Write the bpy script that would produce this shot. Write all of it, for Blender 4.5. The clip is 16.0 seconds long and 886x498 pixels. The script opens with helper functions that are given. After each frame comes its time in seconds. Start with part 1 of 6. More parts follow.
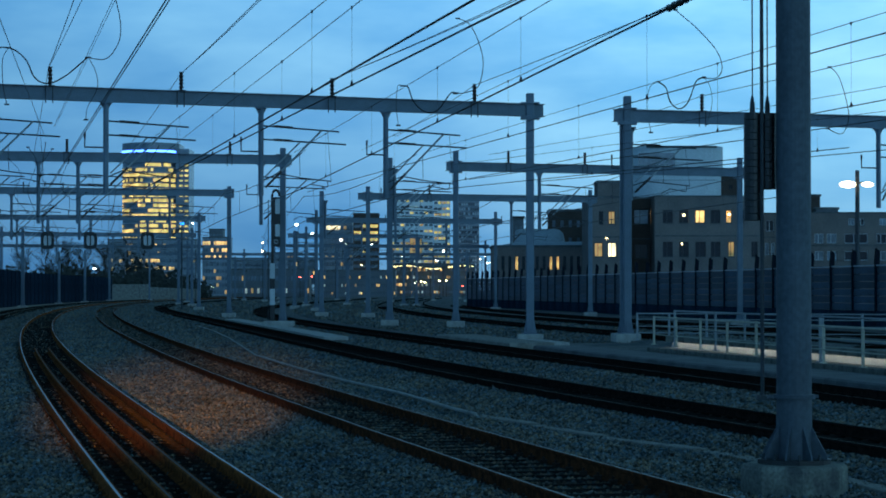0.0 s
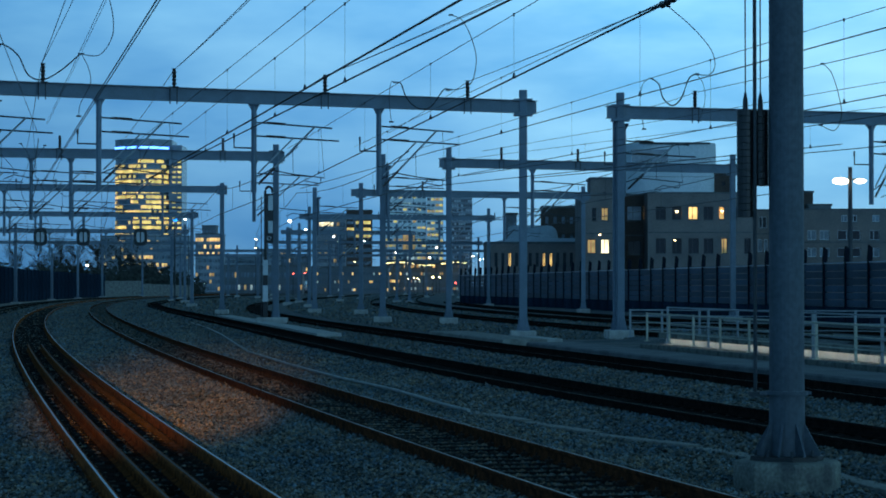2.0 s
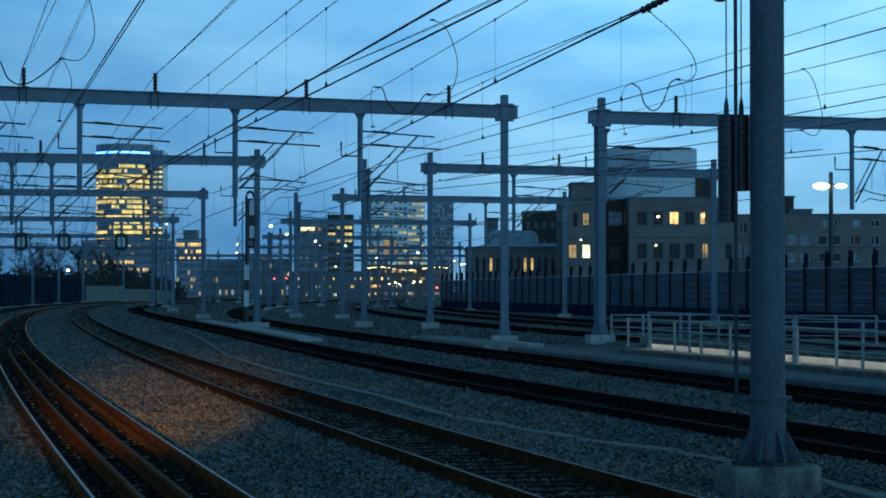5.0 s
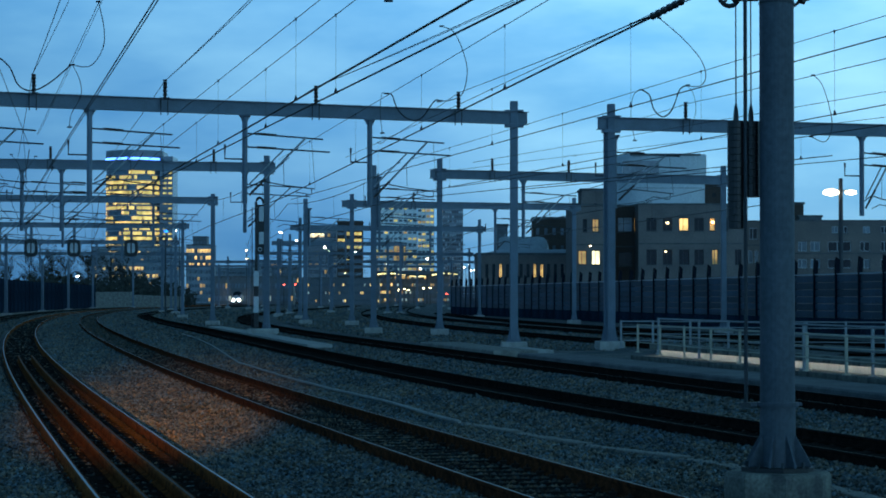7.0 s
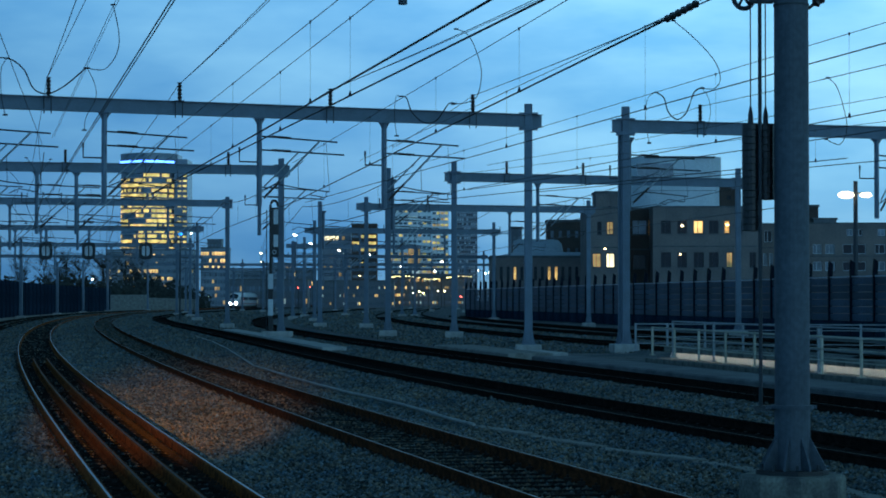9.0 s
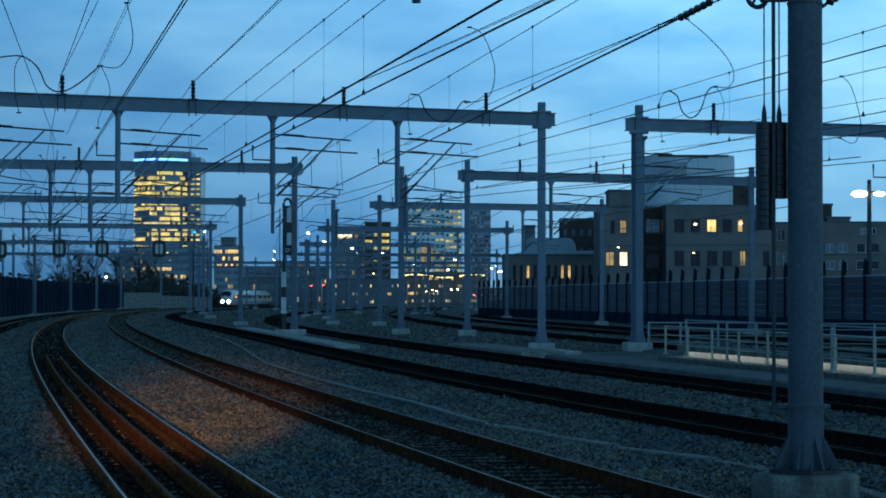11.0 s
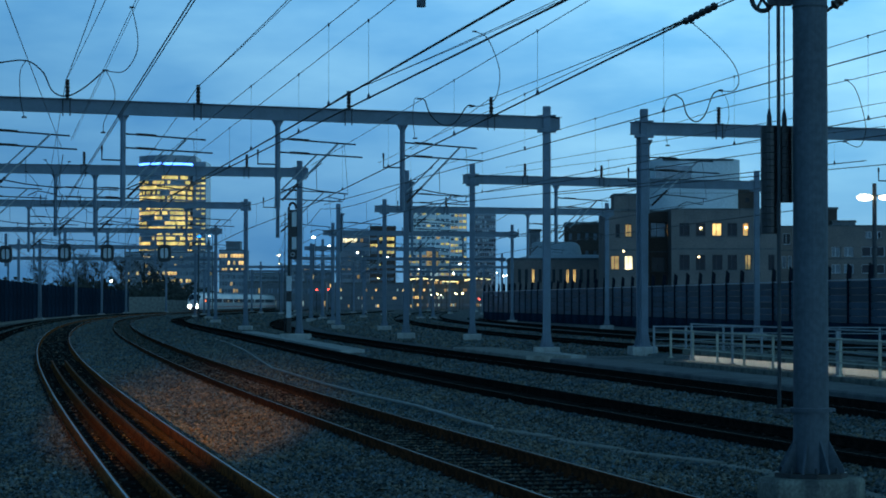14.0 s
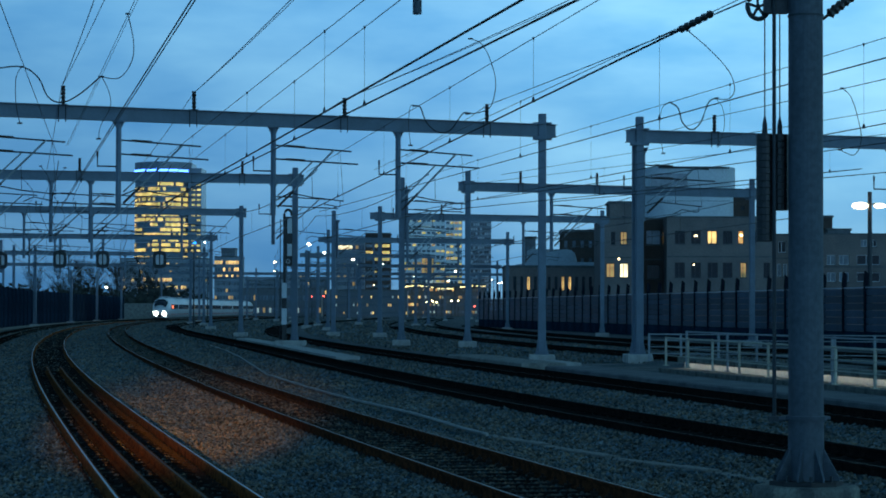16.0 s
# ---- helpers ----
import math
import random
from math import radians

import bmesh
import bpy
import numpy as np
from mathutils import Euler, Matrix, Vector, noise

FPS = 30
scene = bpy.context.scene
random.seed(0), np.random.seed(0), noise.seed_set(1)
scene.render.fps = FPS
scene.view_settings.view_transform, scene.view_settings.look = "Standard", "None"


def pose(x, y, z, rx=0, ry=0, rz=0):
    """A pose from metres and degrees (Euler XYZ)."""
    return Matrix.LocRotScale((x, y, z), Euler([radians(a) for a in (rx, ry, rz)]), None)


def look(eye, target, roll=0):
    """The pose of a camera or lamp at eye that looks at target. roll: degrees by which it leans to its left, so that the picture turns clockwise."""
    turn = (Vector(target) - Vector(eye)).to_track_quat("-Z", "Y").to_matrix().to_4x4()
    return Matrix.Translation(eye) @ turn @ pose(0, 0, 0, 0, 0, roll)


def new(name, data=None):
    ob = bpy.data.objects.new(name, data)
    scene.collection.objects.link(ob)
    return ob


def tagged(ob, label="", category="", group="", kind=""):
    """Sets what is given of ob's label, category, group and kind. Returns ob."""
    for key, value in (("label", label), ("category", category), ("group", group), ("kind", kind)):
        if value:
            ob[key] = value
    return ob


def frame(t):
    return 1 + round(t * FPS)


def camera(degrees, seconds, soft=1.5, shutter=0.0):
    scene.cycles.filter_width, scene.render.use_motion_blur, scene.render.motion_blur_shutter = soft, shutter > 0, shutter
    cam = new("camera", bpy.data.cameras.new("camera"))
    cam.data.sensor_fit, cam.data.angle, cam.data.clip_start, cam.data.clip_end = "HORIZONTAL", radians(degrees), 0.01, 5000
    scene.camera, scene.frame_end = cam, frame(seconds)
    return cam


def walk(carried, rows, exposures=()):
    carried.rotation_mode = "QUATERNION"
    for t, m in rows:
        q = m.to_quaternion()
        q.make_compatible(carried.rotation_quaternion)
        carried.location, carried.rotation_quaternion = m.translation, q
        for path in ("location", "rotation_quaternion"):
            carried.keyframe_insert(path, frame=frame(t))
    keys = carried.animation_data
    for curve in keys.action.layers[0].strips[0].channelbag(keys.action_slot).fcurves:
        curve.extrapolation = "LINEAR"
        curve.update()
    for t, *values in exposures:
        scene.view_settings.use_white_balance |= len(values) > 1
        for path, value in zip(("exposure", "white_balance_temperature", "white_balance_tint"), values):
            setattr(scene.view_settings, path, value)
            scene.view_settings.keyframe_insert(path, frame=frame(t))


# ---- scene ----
cam = camera(22.18, 16.0, soft=1.8)
EYE = 2.0
TILT = 91.031


def gaze(left, up, roll):
    """The camera's pose, turned by thousandths of a radian from its first one."""
    return pose(0, 0, EYE, TILT + math.degrees(up / 1000), 0, math.degrees(left / 1000)) @ pose(0, 0, 0, 0, 0, roll)


walk(cam, [(t, gaze(a, b, r)) for t, a, b, r in (
    (0, 0.000, 0.000, 0.00),
    (0.5, 0.375, -0.775, -0.00),
    (1, -1.100, -1.175, 0.01),
    (1.5, -2.650, -1.925, 0.00),
    (2, -3.075, -1.525, -0.00),
    (2.5, -4.950, -1.175, 0.02),
    (3, -7.350, -0.350, -0.02),
    (3.5, -9.650, -0.125, -0.03),
    (4, -11.450, -0.375, 0.00),
    (6.5, -9.800, 3.025, 0.02),
    (7, -7.125, 3.400, 0.02),
    (7.5, -4.950, 4.375, 0.04),
    (8, -3.050, 4.800, 0.07),
    (8.5, -1.875, 4.550, 0.02),
    (9, -0.750, 4.625, 0.01),
    (11.5, 6.425, 3.225, 0.06),
    (12, 7.325, 2.650, 0.02),
    (12.5, 7.675, 3.450, 0.06),
    (13, 7.575, 3.875, 0.03),
    (13.5, 7.825, 4.425, 0.07),
    (14, 7.325, 5.675, 0.05),
    (14.5, 7.675, 6.075, 0.06),
    (15, 8.000, 6.275, 0.09),
    (15.5, 7.150, 7.175, 0.11),
    (16, 5.300, 8.850, 0.19),)], exposures=((0.0, 0.0), (4.0, 0.0), (9.0, -0.03), (12.0, -0.08), (16.0, -0.1)))

# ---- world and light ----
world = bpy.data.worlds.new("dusk_sky")
scene.world = world
world.use_nodes = True
wt = world.node_tree
wt.nodes.clear()


def wn(kind, **kw):
    n = wt.nodes.new(kind)
    for k, v in kw.items():
        n.inputs[k].default_value = v
    return n


sky = wt.nodes.new("ShaderNodeTexSky")
sky.sky_type, sky.sun_disc = "NISHITA", False
sky.sun_elevation, sky.sun_rotation = radians(0.5), radians(160)
wco = wt.nodes.new("ShaderNodeTexCoord")
wmap = wt.nodes.new("ShaderNodeMapping")
wmap.inputs["Scale"].default_value = (4.0, 4.0, 13.0)
clouds = wn("ShaderNodeTexNoise", Scale=2.3, Detail=5.0, Roughness=0.5)
sep = wt.nodes.new("ShaderNodeSeparateXYZ")
height = wt.nodes.new("ShaderNodeValToRGB")
height.color_ramp.elements[0].position, height.color_ramp.elements[0].color = 0.0, (0.096, 0.295, 0.57, 1)
height.color_ramp.elements[1].position, height.color_ramp.elements[1].color = 0.5, (0.019, 0.082, 0.17, 1)
for at, c in ((0.06, (0.12, 0.40, 0.765, 1)), (0.13, (0.172, 0.54, 0.975, 1)), (0.24, (0.06, 0.24, 0.46, 1))):
    height.color_ramp.elements.new(at).color = c
ramp = wt.nodes.new("ShaderNodeValToRGB")
ramp.color_ramp.elements[0].position, ramp.color_ramp.elements[0].color = 0.34, (0.78, 0.84, 0.88, 1)
ramp.color_ramp.elements[1].position, ramp.color_ramp.elements[1].color = 0.72, (1.95, 1.36, 1.10, 1)
side_at = wt.nodes.new("ShaderNodeMapRange")
for k, v in (("From Min", -0.4), ("From Max", 0.4), ("To Min", 0.0), ("To Max", 1.0)):
    side_at.inputs[k].default_value = v
side = wt.nodes.new("ShaderNodeValToRGB")
side.color_ramp.elements[0].position, side.color_ramp.elements[0].color = 0.2, (0.56, 0.68, 0.74, 1)
side.color_ramp.elements[1].position, side.color_ramp.elements[1].color = 0.8, (1.34, 1.32, 1.20, 1)
for at, c in ((0.32, (0.68, 0.80, 0.86, 1)), (0.5, (1.02, 1.06, 1.06, 1)), (0.62, (1.46, 1.39, 1.26, 1))):
    side.color_ramp.elements.new(at).color = c
west = wt.nodes.new("ShaderNodeMapRange")
for k, v in (("From Min", 0.3), ("From Max", -0.9), ("To Min", 1.0), ("To Max", 1.9)):
    west.inputs[k].default_value = v
glare = wt.nodes.new("ShaderNodeMix")
glare.data_type, glare.blend_type = "RGBA", "MULTIPLY"
glare.inputs[0].default_value = 1.0
mul = wt.nodes.new("ShaderNodeMix")
mul.data_type, mul.blend_type = "RGBA", "MULTIPLY"
mul.inputs[0].default_value = 1.0
mul2 = wt.nodes.new("ShaderNodeMix")
mul2.data_type, mul2.blend_type = "RGBA", "MULTIPLY"
mul2.inputs[0].default_value = 1.0
bg = wn("ShaderNodeBackground", Strength=1.0)
bg_sky = wn("ShaderNodeBackground", Strength=0.01)
addw = wt.nodes.new("ShaderNodeAddShader")
wout = wt.nodes.new("ShaderNodeOutputWorld")
for a, b in ((wco.outputs["Generated"], wmap.inputs["Vector"]), (wmap.outputs["Vector"], clouds.inputs["Vector"]),
             (wco.outputs["Generated"], sep.inputs[0]), (sep.outputs["Z"], height.inputs[0]), (sep.outputs["X"], side_at.inputs["Value"]), (side_at.outputs[0], side.inputs[0]),
             (clouds.outputs["Fac"], ramp.inputs[0]), (height.outputs[0], mul.inputs[6]), (ramp.outputs[0], mul.inputs[7]),
             (mul.outputs[2], mul2.inputs[6]), (sep.outputs["Y"], west.inputs["Value"]), (side.outputs[0], glare.inputs[6]), (west.outputs[0], glare.inputs[7]), (glare.outputs[2], mul2.inputs[7]), (mul2.outputs[2], bg.inputs["Color"]),
             (sky.outputs[0], bg_sky.inputs["Color"]), (bg.outputs[0], addw.inputs[0]), (bg_sky.outputs[0], addw.inputs[1]),
             (addw.outputs[0], wout.inputs["Surface"])):
    wt.links.new(a, b)


def lamp(name, kind, energy, color, m, size=0.3, spot=60, blend=0.6):
    data = bpy.data.lights.new(name, kind)
    data.energy, data.color = energy, color
    if kind == "AREA":
        data.size = size
    else:
        data.shadow_soft_size = size
    if kind == "SPOT":
        data.spot_size, data.spot_blend = radians(spot), blend
    ob = new(name, data)
    ob.matrix_basis = m
    return ob


# ---- materials ----
def mat(name, color, rough=0.7, metal=0.0, var=0.25, scale=3.0, fine=40.0, bump=0.15, dist=0.01, tint=None, per_object=0.0, gloss=0.5):
    """A surface with grain at two scales, and relief; tint: the colour of its stains."""
    m = bpy.data.materials.new(name)
    m.use_nodes = True
    nt = m.node_tree
    p = nt.nodes["Principled BSDF"]
    p.inputs["Roughness"].default_value, p.inputs["Metallic"].default_value = rough, metal
    p.inputs["Specular IOR Level"].default_value = gloss
    co = nt.nodes.new("ShaderNodeTexCoord")
    big, small = nt.nodes.new("ShaderNodeTexNoise"), nt.nodes.new("ShaderNodeTexNoise")
    big.inputs["Scale"].default_value, big.inputs["Detail"].default_value = scale, 4
    small.inputs["Scale"].default_value, small.inputs["Detail"].default_value = fine, 3
    nt.links.new(co.outputs["Object"], big.inputs["Vector"])
    nt.links.new(co.outputs["Object"], small.inputs["Vector"])
    r = nt.nodes.new("ShaderNodeValToRGB")
    t = tint or tuple(c * (1 - var) for c in color)
    r.color_ramp.elements[0].position, r.color_ramp.elements[0].color = 0.35, (*t, 1)
    r.color_ramp.elements[1].position, r.color_ramp.elements[1].color = 0.65, (*color, 1)
    nt.links.new(big.outputs["Fac"], r.inputs[0])
    mx = nt.nodes.new("ShaderNodeMix")
    mx.data_type, mx.blend_type = "RGBA", "MULTIPLY"
    mx.inputs[0].default_value = 1.0
    r2 = nt.nodes.new("ShaderNodeMapRange")
    for k, v in (("From Min", 0.3), ("From Max", 0.7), ("To Min", 1 - var), ("To Max", 1 + var)):
        r2.inputs[k].default_value = v
    nt.links.new(small.outputs["Fac"], r2.inputs["Value"])
    nt.links.new(r.outputs[0], mx.inputs[6])
    nt.links.new(r2.outputs[0], mx.inputs[7])
    last = mx.outputs[2]
    if per_object:
        info = nt.nodes.new("ShaderNodeObjectInfo")
        r3 = nt.nodes.new("ShaderNodeMapRange")
        r3.inputs["To Min"].default_value, r3.inputs["To Max"].default_value = 1 - per_object, 1 + per_object
        mx3 = nt.nodes.new("ShaderNodeMix")
        mx3.data_type, mx3.blend_type = "RGBA", "MULTIPLY"
        mx3.inputs[0].default_value = 1.0
        nt.links.new(info.outputs["Random"], r3.inputs["Value"])
        nt.links.new(last, mx3.inputs[6])
        nt.links.new(r3.outputs[0], mx3.inputs[7])
        last = mx3.outputs[2]
    nt.links.new(last, p.inputs["Base Color"])
    if bump:
        b = nt.nodes.new("ShaderNodeBump")
        b.inputs["Strength"].default_value, b.inputs["Distance"].default_value = bump, dist
        nt.links.new(small.outputs["Fac"], b.inputs["Height"])
        nt.links.new(b.outputs[0], p.inputs["Normal"])
    return m


def glow(name, color, strength):
    m = bpy.data.materials.new(name)
    m.use_nodes = True
    p = m.node_tree.nodes["Principled BSDF"]
    p.inputs["Base Color"].default_value = (*color, 1)
    p.inputs["Emission Color"].default_value = (*color, 1)
    p.inputs["Emission Strength"].default_value = strength
    p.inputs["Roughness"].default_value = 0.4
    return m


def lit_window(name, color, strength, scale=0.5):
    """A window with a lamp-lit room behind it, brighter in places."""
    m = glow(name, color, strength)
    nt = m.node_tree
    p = nt.nodes["Principled BSDF"]
    co, n = nt.nodes.new("ShaderNodeTexCoord"), nt.nodes.new("ShaderNodeTexNoise")
    info = nt.nodes.new("ShaderNodeObjectInfo")
    n.inputs["Scale"].default_value, n.inputs["Detail"].default_value = scale, 2
    r = nt.nodes.new("ShaderNodeMapRange")
    for k, v in (("From Min", 0.3), ("From Max", 0.7), ("To Min", 0.15 * strength), ("To Max", 1.6 * strength)):
        r.inputs[k].default_value = v
    r2 = nt.nodes.new("ShaderNodeMapRange")
    r2.inputs["To Min"].default_value, r2.inputs["To Max"].default_value = 0.45, 1.25
    mm = nt.nodes.new("ShaderNodeMath")
    mm.operation = "MULTIPLY"
    nt.links.new(co.outputs["Object"], n.inputs["Vector"])
    nt.links.new(n.outputs["Fac"], r.inputs["Value"])
    nt.links.new(info.outputs["Random"], r2.inputs["Value"])
    nt.links.new(r.outputs[0], mm.inputs[0])
    nt.links.new(r2.outputs[0], mm.inputs[1])
    nt.links.new(mm.outputs[0], p.inputs["Emission Strength"])
    return m


STEEL = mat("painted_steel_grey_blue", (0.135, 0.185, 0.24), 0.5, 0.15, 0.18, 1.5, 30, 0.08, 0.004, per_object=0.1)
STEEL_DARK = mat("dark_steel", (0.05, 0.06, 0.07), 0.55, 0.4, 0.3, 3, 60, 0.1, 0.004)
MAST = mat("galvanised_mast", (0.08, 0.103, 0.128), 0.6, 0.15, 0.2, 1.4, 14, 0.1, 0.004)
WIRE = mat("copper_wire", (0.035, 0.04, 0.045), 0.5, 0.6, 0.2, 5, 50, 0.0)
PORCELAIN = mat("brown_insulator", (0.05, 0.035, 0.03), 0.3, 0.0, 0.2, 5, 50, 0.0)
# rust whose orange is deepened to carry the lamp's light on track A
RAIL_SIDE = mat("rusty_lamplit_rail_side", (0.30, 0.105, 0.035), 0.8, 0.0, 0.35, 6, 60, 0.3, 0.004, tint=(0.10, 0.042, 0.023), gloss=0.0)
RAIL_SIDE_BROWN = mat("brown_rail_side", (0.13, 0.05, 0.024), 0.8, 0.0, 0.35, 6, 60, 0.3, 0.004, tint=(0.05, 0.024, 0.016), gloss=0.0)
# same rust with shade put in, for the tracks away from the lamp
RAIL_SIDE_DARK = mat("rusty_shaded_rail_side", (0.03, 0.021, 0.018), 0.85, 0.0, 0.35, 6, 60, 0.3, 0.004, tint=(0.014, 0.012, 0.011), gloss=0.0)
RAIL_HEAD = mat("polished_rail_head", (0.5, 0.51, 0.54), 0.36, 1.0, 0.15, 0.7, 80, 0.03, 0.001)
RAIL_WORN = mat("worn_rail_head", (0.26, 0.25, 0.25), 0.4, 0.9, 0.3, 0.7, 80, 0.03, 0.001)
GALVANISED = mat("galvanised_tube", (0.34, 0.37, 0.39), 0.45, 0.2, 0.2, 2, 30, 0.05, 0.002)
RAIL_DULL = mat("dull_rail_head", (0.045, 0.032, 0.028), 0.6, 0.4, 0.3, 4, 80, 0.05, 0.001)
FASTENING = mat("rusty_clip", (0.045, 0.032, 0.026), 0.8, 0.0, 0.4, 3, 60, 0.1, 0.002, gloss=0.1)
SLEEPER = mat("weathered_sleeper", (0.03, 0.026, 0.024), 0.9, 0.0, 0.35, 5, 50, 0.5, 0.006, per_object=0.35, gloss=0.0)
CONCRETE = mat("weathered_concrete", (0.29, 0.28, 0.25), 0.85, 0.0, 0.25, 2.5, 30, 0.3, 0.006, tint=(0.17, 0.16, 0.14), gloss=0.2)
CONCRETE_PALE = mat("pale_concrete", (0.46, 0.45, 0.42), 0.85, 0.0, 0.2, 2.0, 30, 0.2, 0.005, tint=(0.32, 0.31, 0.29), gloss=0.2)
CONCRETE_MID = mat("grey_concrete", (0.25, 0.25, 0.21), 0.85, 0.0, 0.3, 2.0, 25, 0.3, 0.008, tint=(0.10, 0.10, 0.095), gloss=0.2)
CONCRETE_DARK = mat("stained_concrete", (0.14, 0.15, 0.15), 0.85, 0.0, 0.35, 0.8, 20, 0.3, 0.01, tint=(0.07, 0.075, 0.08))
BALLAST = mat("ballast", (0.17, 0.17, 0.155), 0.85, 0.0, 0.5, 0.35, 9, 1.0, 0.08, tint=(0.085, 0.105, 0.115), gloss=0.1)
BED_STONE = mat("dark_ballast_stone", (0.10, 0.10, 0.086), 0.8, 0.0, 0.5, 2.0, 40, 0.3, 0.004, tint=(0.03, 0.028, 0.027), gloss=0.15)
BED = mat("dark_trackbed", (0.022, 0.02, 0.019), 0.9, 0.0, 0.5, 1.2, 12, 1.0, 0.06, tint=(0.011, 0.011, 0.011), gloss=0.0)
STONE = mat("ballast_stone", (0.14, 0.142, 0.124), 0.75, 0.0, 0.35, 0.4, 40, 0.3, 0.004, tint=(0.075, 0.1, 0.11), gloss=0.2)
for stone, lo, hi in ((STONE, 0.2, 1.9), (BED_STONE, 0.3, 2.4)):
    nt = stone.node_tree
    geo, spread, tone = nt.nodes.new("ShaderNodeNewGeometry"), nt.nodes.new("ShaderNodeMapRange"), nt.nodes.new("ShaderNodeMix")
    spread.inputs["To Min"].default_value, spread.inputs["To Max"].default_value = lo, hi
    tone.data_type, tone.blend_type = "RGBA", "MULTIPLY"
    tone.inputs[0].default_value = 1.0
    p = nt.nodes["Principled BSDF"]
    nt.links.new(p.inputs["Base Color"].links[0].from_socket, tone.inputs[6])
    nt.links.new(geo.outputs["Random Per Island"], spread.inputs["Value"])
    nt.links.new(spread.outputs[0], tone.inputs[7])
    # some stones are brown, some blue-grey
    many, part_of, hue, dye = nt.nodes.new("ShaderNodeMath"), nt.nodes.new("ShaderNodeMath"), nt.nodes.new("ShaderNodeValToRGB"), nt.nodes.new("ShaderNodeMix")
    many.operation, part_of.operation = "MULTIPLY", "FRACT"
    many.inputs[1].default_value = 17.3
    hue.color_ramp.elements[0].color, hue.color_ramp.elements[1].color = (1.35, 0.95, 0.65, 1), (0.72, 1.0, 1.22, 1)
    dye.data_type, dye.blend_type = "RGBA", "MULTIPLY"
    dye.inputs[0].default_value = 1.0
    nt.links.new(geo.outputs["Random Per Island"], many.inputs[0])
    nt.links.new(many.outputs[0], part_of.inputs[0])
    nt.links.new(part_of.outputs[0], hue.inputs[0])
    nt.links.new(tone.outputs[2], dye.inputs[6])
    nt.links.new(hue.outputs[0], dye.inputs[7])
    nt.links.new(dye.outputs[2], p.inputs["Base Color"])
# the cream tone includes warm light falling on the posts from below
RAIL_CREAM = mat("cream_lamplit_railing", (0.50, 0.46, 0.36), 0.6, 0.0, 0.2, 3, 40, 0.05, 0.002, per_object=0.15)
RAIL_WHITE = mat("grey_painted_railing", (0.30, 0.33, 0.35), 0.6, 0.0, 0.2, 3, 40, 0.05, 0.002, per_object=0.15)
BARRIER = mat("dark_blue_noise_barrier", (0.022, 0.042, 0.07), 0.9, 0.0, 0.35, 0.6, 8, 0.1, 0.01, per_object=0.15, gloss=0.0)
BARRIER_POST = mat("barrier_post", (0.012, 0.017, 0.026), 0.6, 0.2, 0.2, 2, 20, 0.1, 0.004, gloss=0.0)
# sky reflection and distance haze are mixed into the colour of these panes
SKY_HAZE_GLASS = mat("sky_haze_tinted_glass", (0.18, 0.24, 0.30), 0.3, 0.0, 0.3, 0.2, 1, 0.0, per_object=0.3)
GLASS = mat("dark_window_glass", (0.02, 0.03, 0.045), 0.12, 0.0, 0.3, 0.4, 3, 0.0, gloss=0.12)
TINTED = mat("blue_tinted_panel", (0.018, 0.052, 0.092), 0.5, 0.0, 0.35, 0.6, 5, 0.0, per_object=0.4, gloss=0.2)
BRICK = mat("brown_brick", (0.235, 0.195, 0.18), 0.85, 0.0, 0.2, 0.25, 5, 0.3, 0.02, tint=(0.165, 0.145, 0.14), gloss=0.08)
BRICK_DARK = mat("dark_brick", (0.10, 0.075, 0.065), 0.85, 0.0, 0.25, 0.25, 5, 0.3, 0.02, gloss=0.08)
STUCCO = mat("pale_render", (0.68, 0.72, 0.75), 0.7, 0.0, 0.12, 0.15, 4, 0.1, 0.01)
WHITE_WALL = mat("white_wall_panels", (0.87, 0.88, 0.88), 0.6, 0.0, 0.12, 0.1, 2, 0.05, 0.01, gloss=0.2)
CLADDING = mat("grey_cladding", (0.34, 0.38, 0.42), 0.5, 0.1, 0.15, 0.12, 3, 0.05, 0.01, per_object=0.08)
CLADDING_DARK = mat("dark_cladding", (0.13, 0.15, 0.17), 0.5, 0.1, 0.2, 0.12, 3, 0.05, 0.01)
# grey walls whose base colour is paled and blued for distance haze
HAZY = mat("haze_paled_grey_facade", (0.31, 0.36, 0.41), 0.6, 0.0, 0.3, 0.1, 2, 0.0)
PALE_FLOOR = mat("pale_floor", (0.6, 0.58, 0.52), 0.8, 0.0, 0.15, 1.5, 20, 0.1, 0.004)
CURTAIN = mat("tower_curtain_wall", (0.16, 0.20, 0.24), 0.25, 0.2, 0.2, 0.2, 2, 0.0)
FOLIAGE = mat("winter_scrub", (0.075, 0.08, 0.072), 0.9, 0.0, 0.4, 1.2, 10, 0.3, 0.05, gloss=0.0)
BARK = mat("bark", (0.03, 0.026, 0.022), 0.9, 0.0, 0.3, 3, 30, 0.5, 0.02)
BLACK = mat("black_enamel", (0.012, 0.013, 0.015), 0.4, 0.0, 0.3, 3, 20, 0.0)
WHITE = mat("white_enamel", (0.62, 0.64, 0.66), 0.45, 0.0, 0.12, 3, 20, 0.0)
TRAIN_WHITE = mat("train_white_paint", (0.62, 0.64, 0.65), 0.3, 0.0, 0.06, 0.6, 6, 0.0)
TRAIN_GREY = mat("train_grey_underframe", (0.09, 0.09, 0.09), 0.7, 0.1, 0.3, 1, 10, 0.1, 0.01)
TRAIN_RED = mat("train_red_band", (0.5, 0.03, 0.03), 0.35, 0.0, 0.1, 1, 10, 0.0)
WIN_YELLOW = lit_window("office_light", (1.0, 0.70, 0.19), 1.0, 0.45)
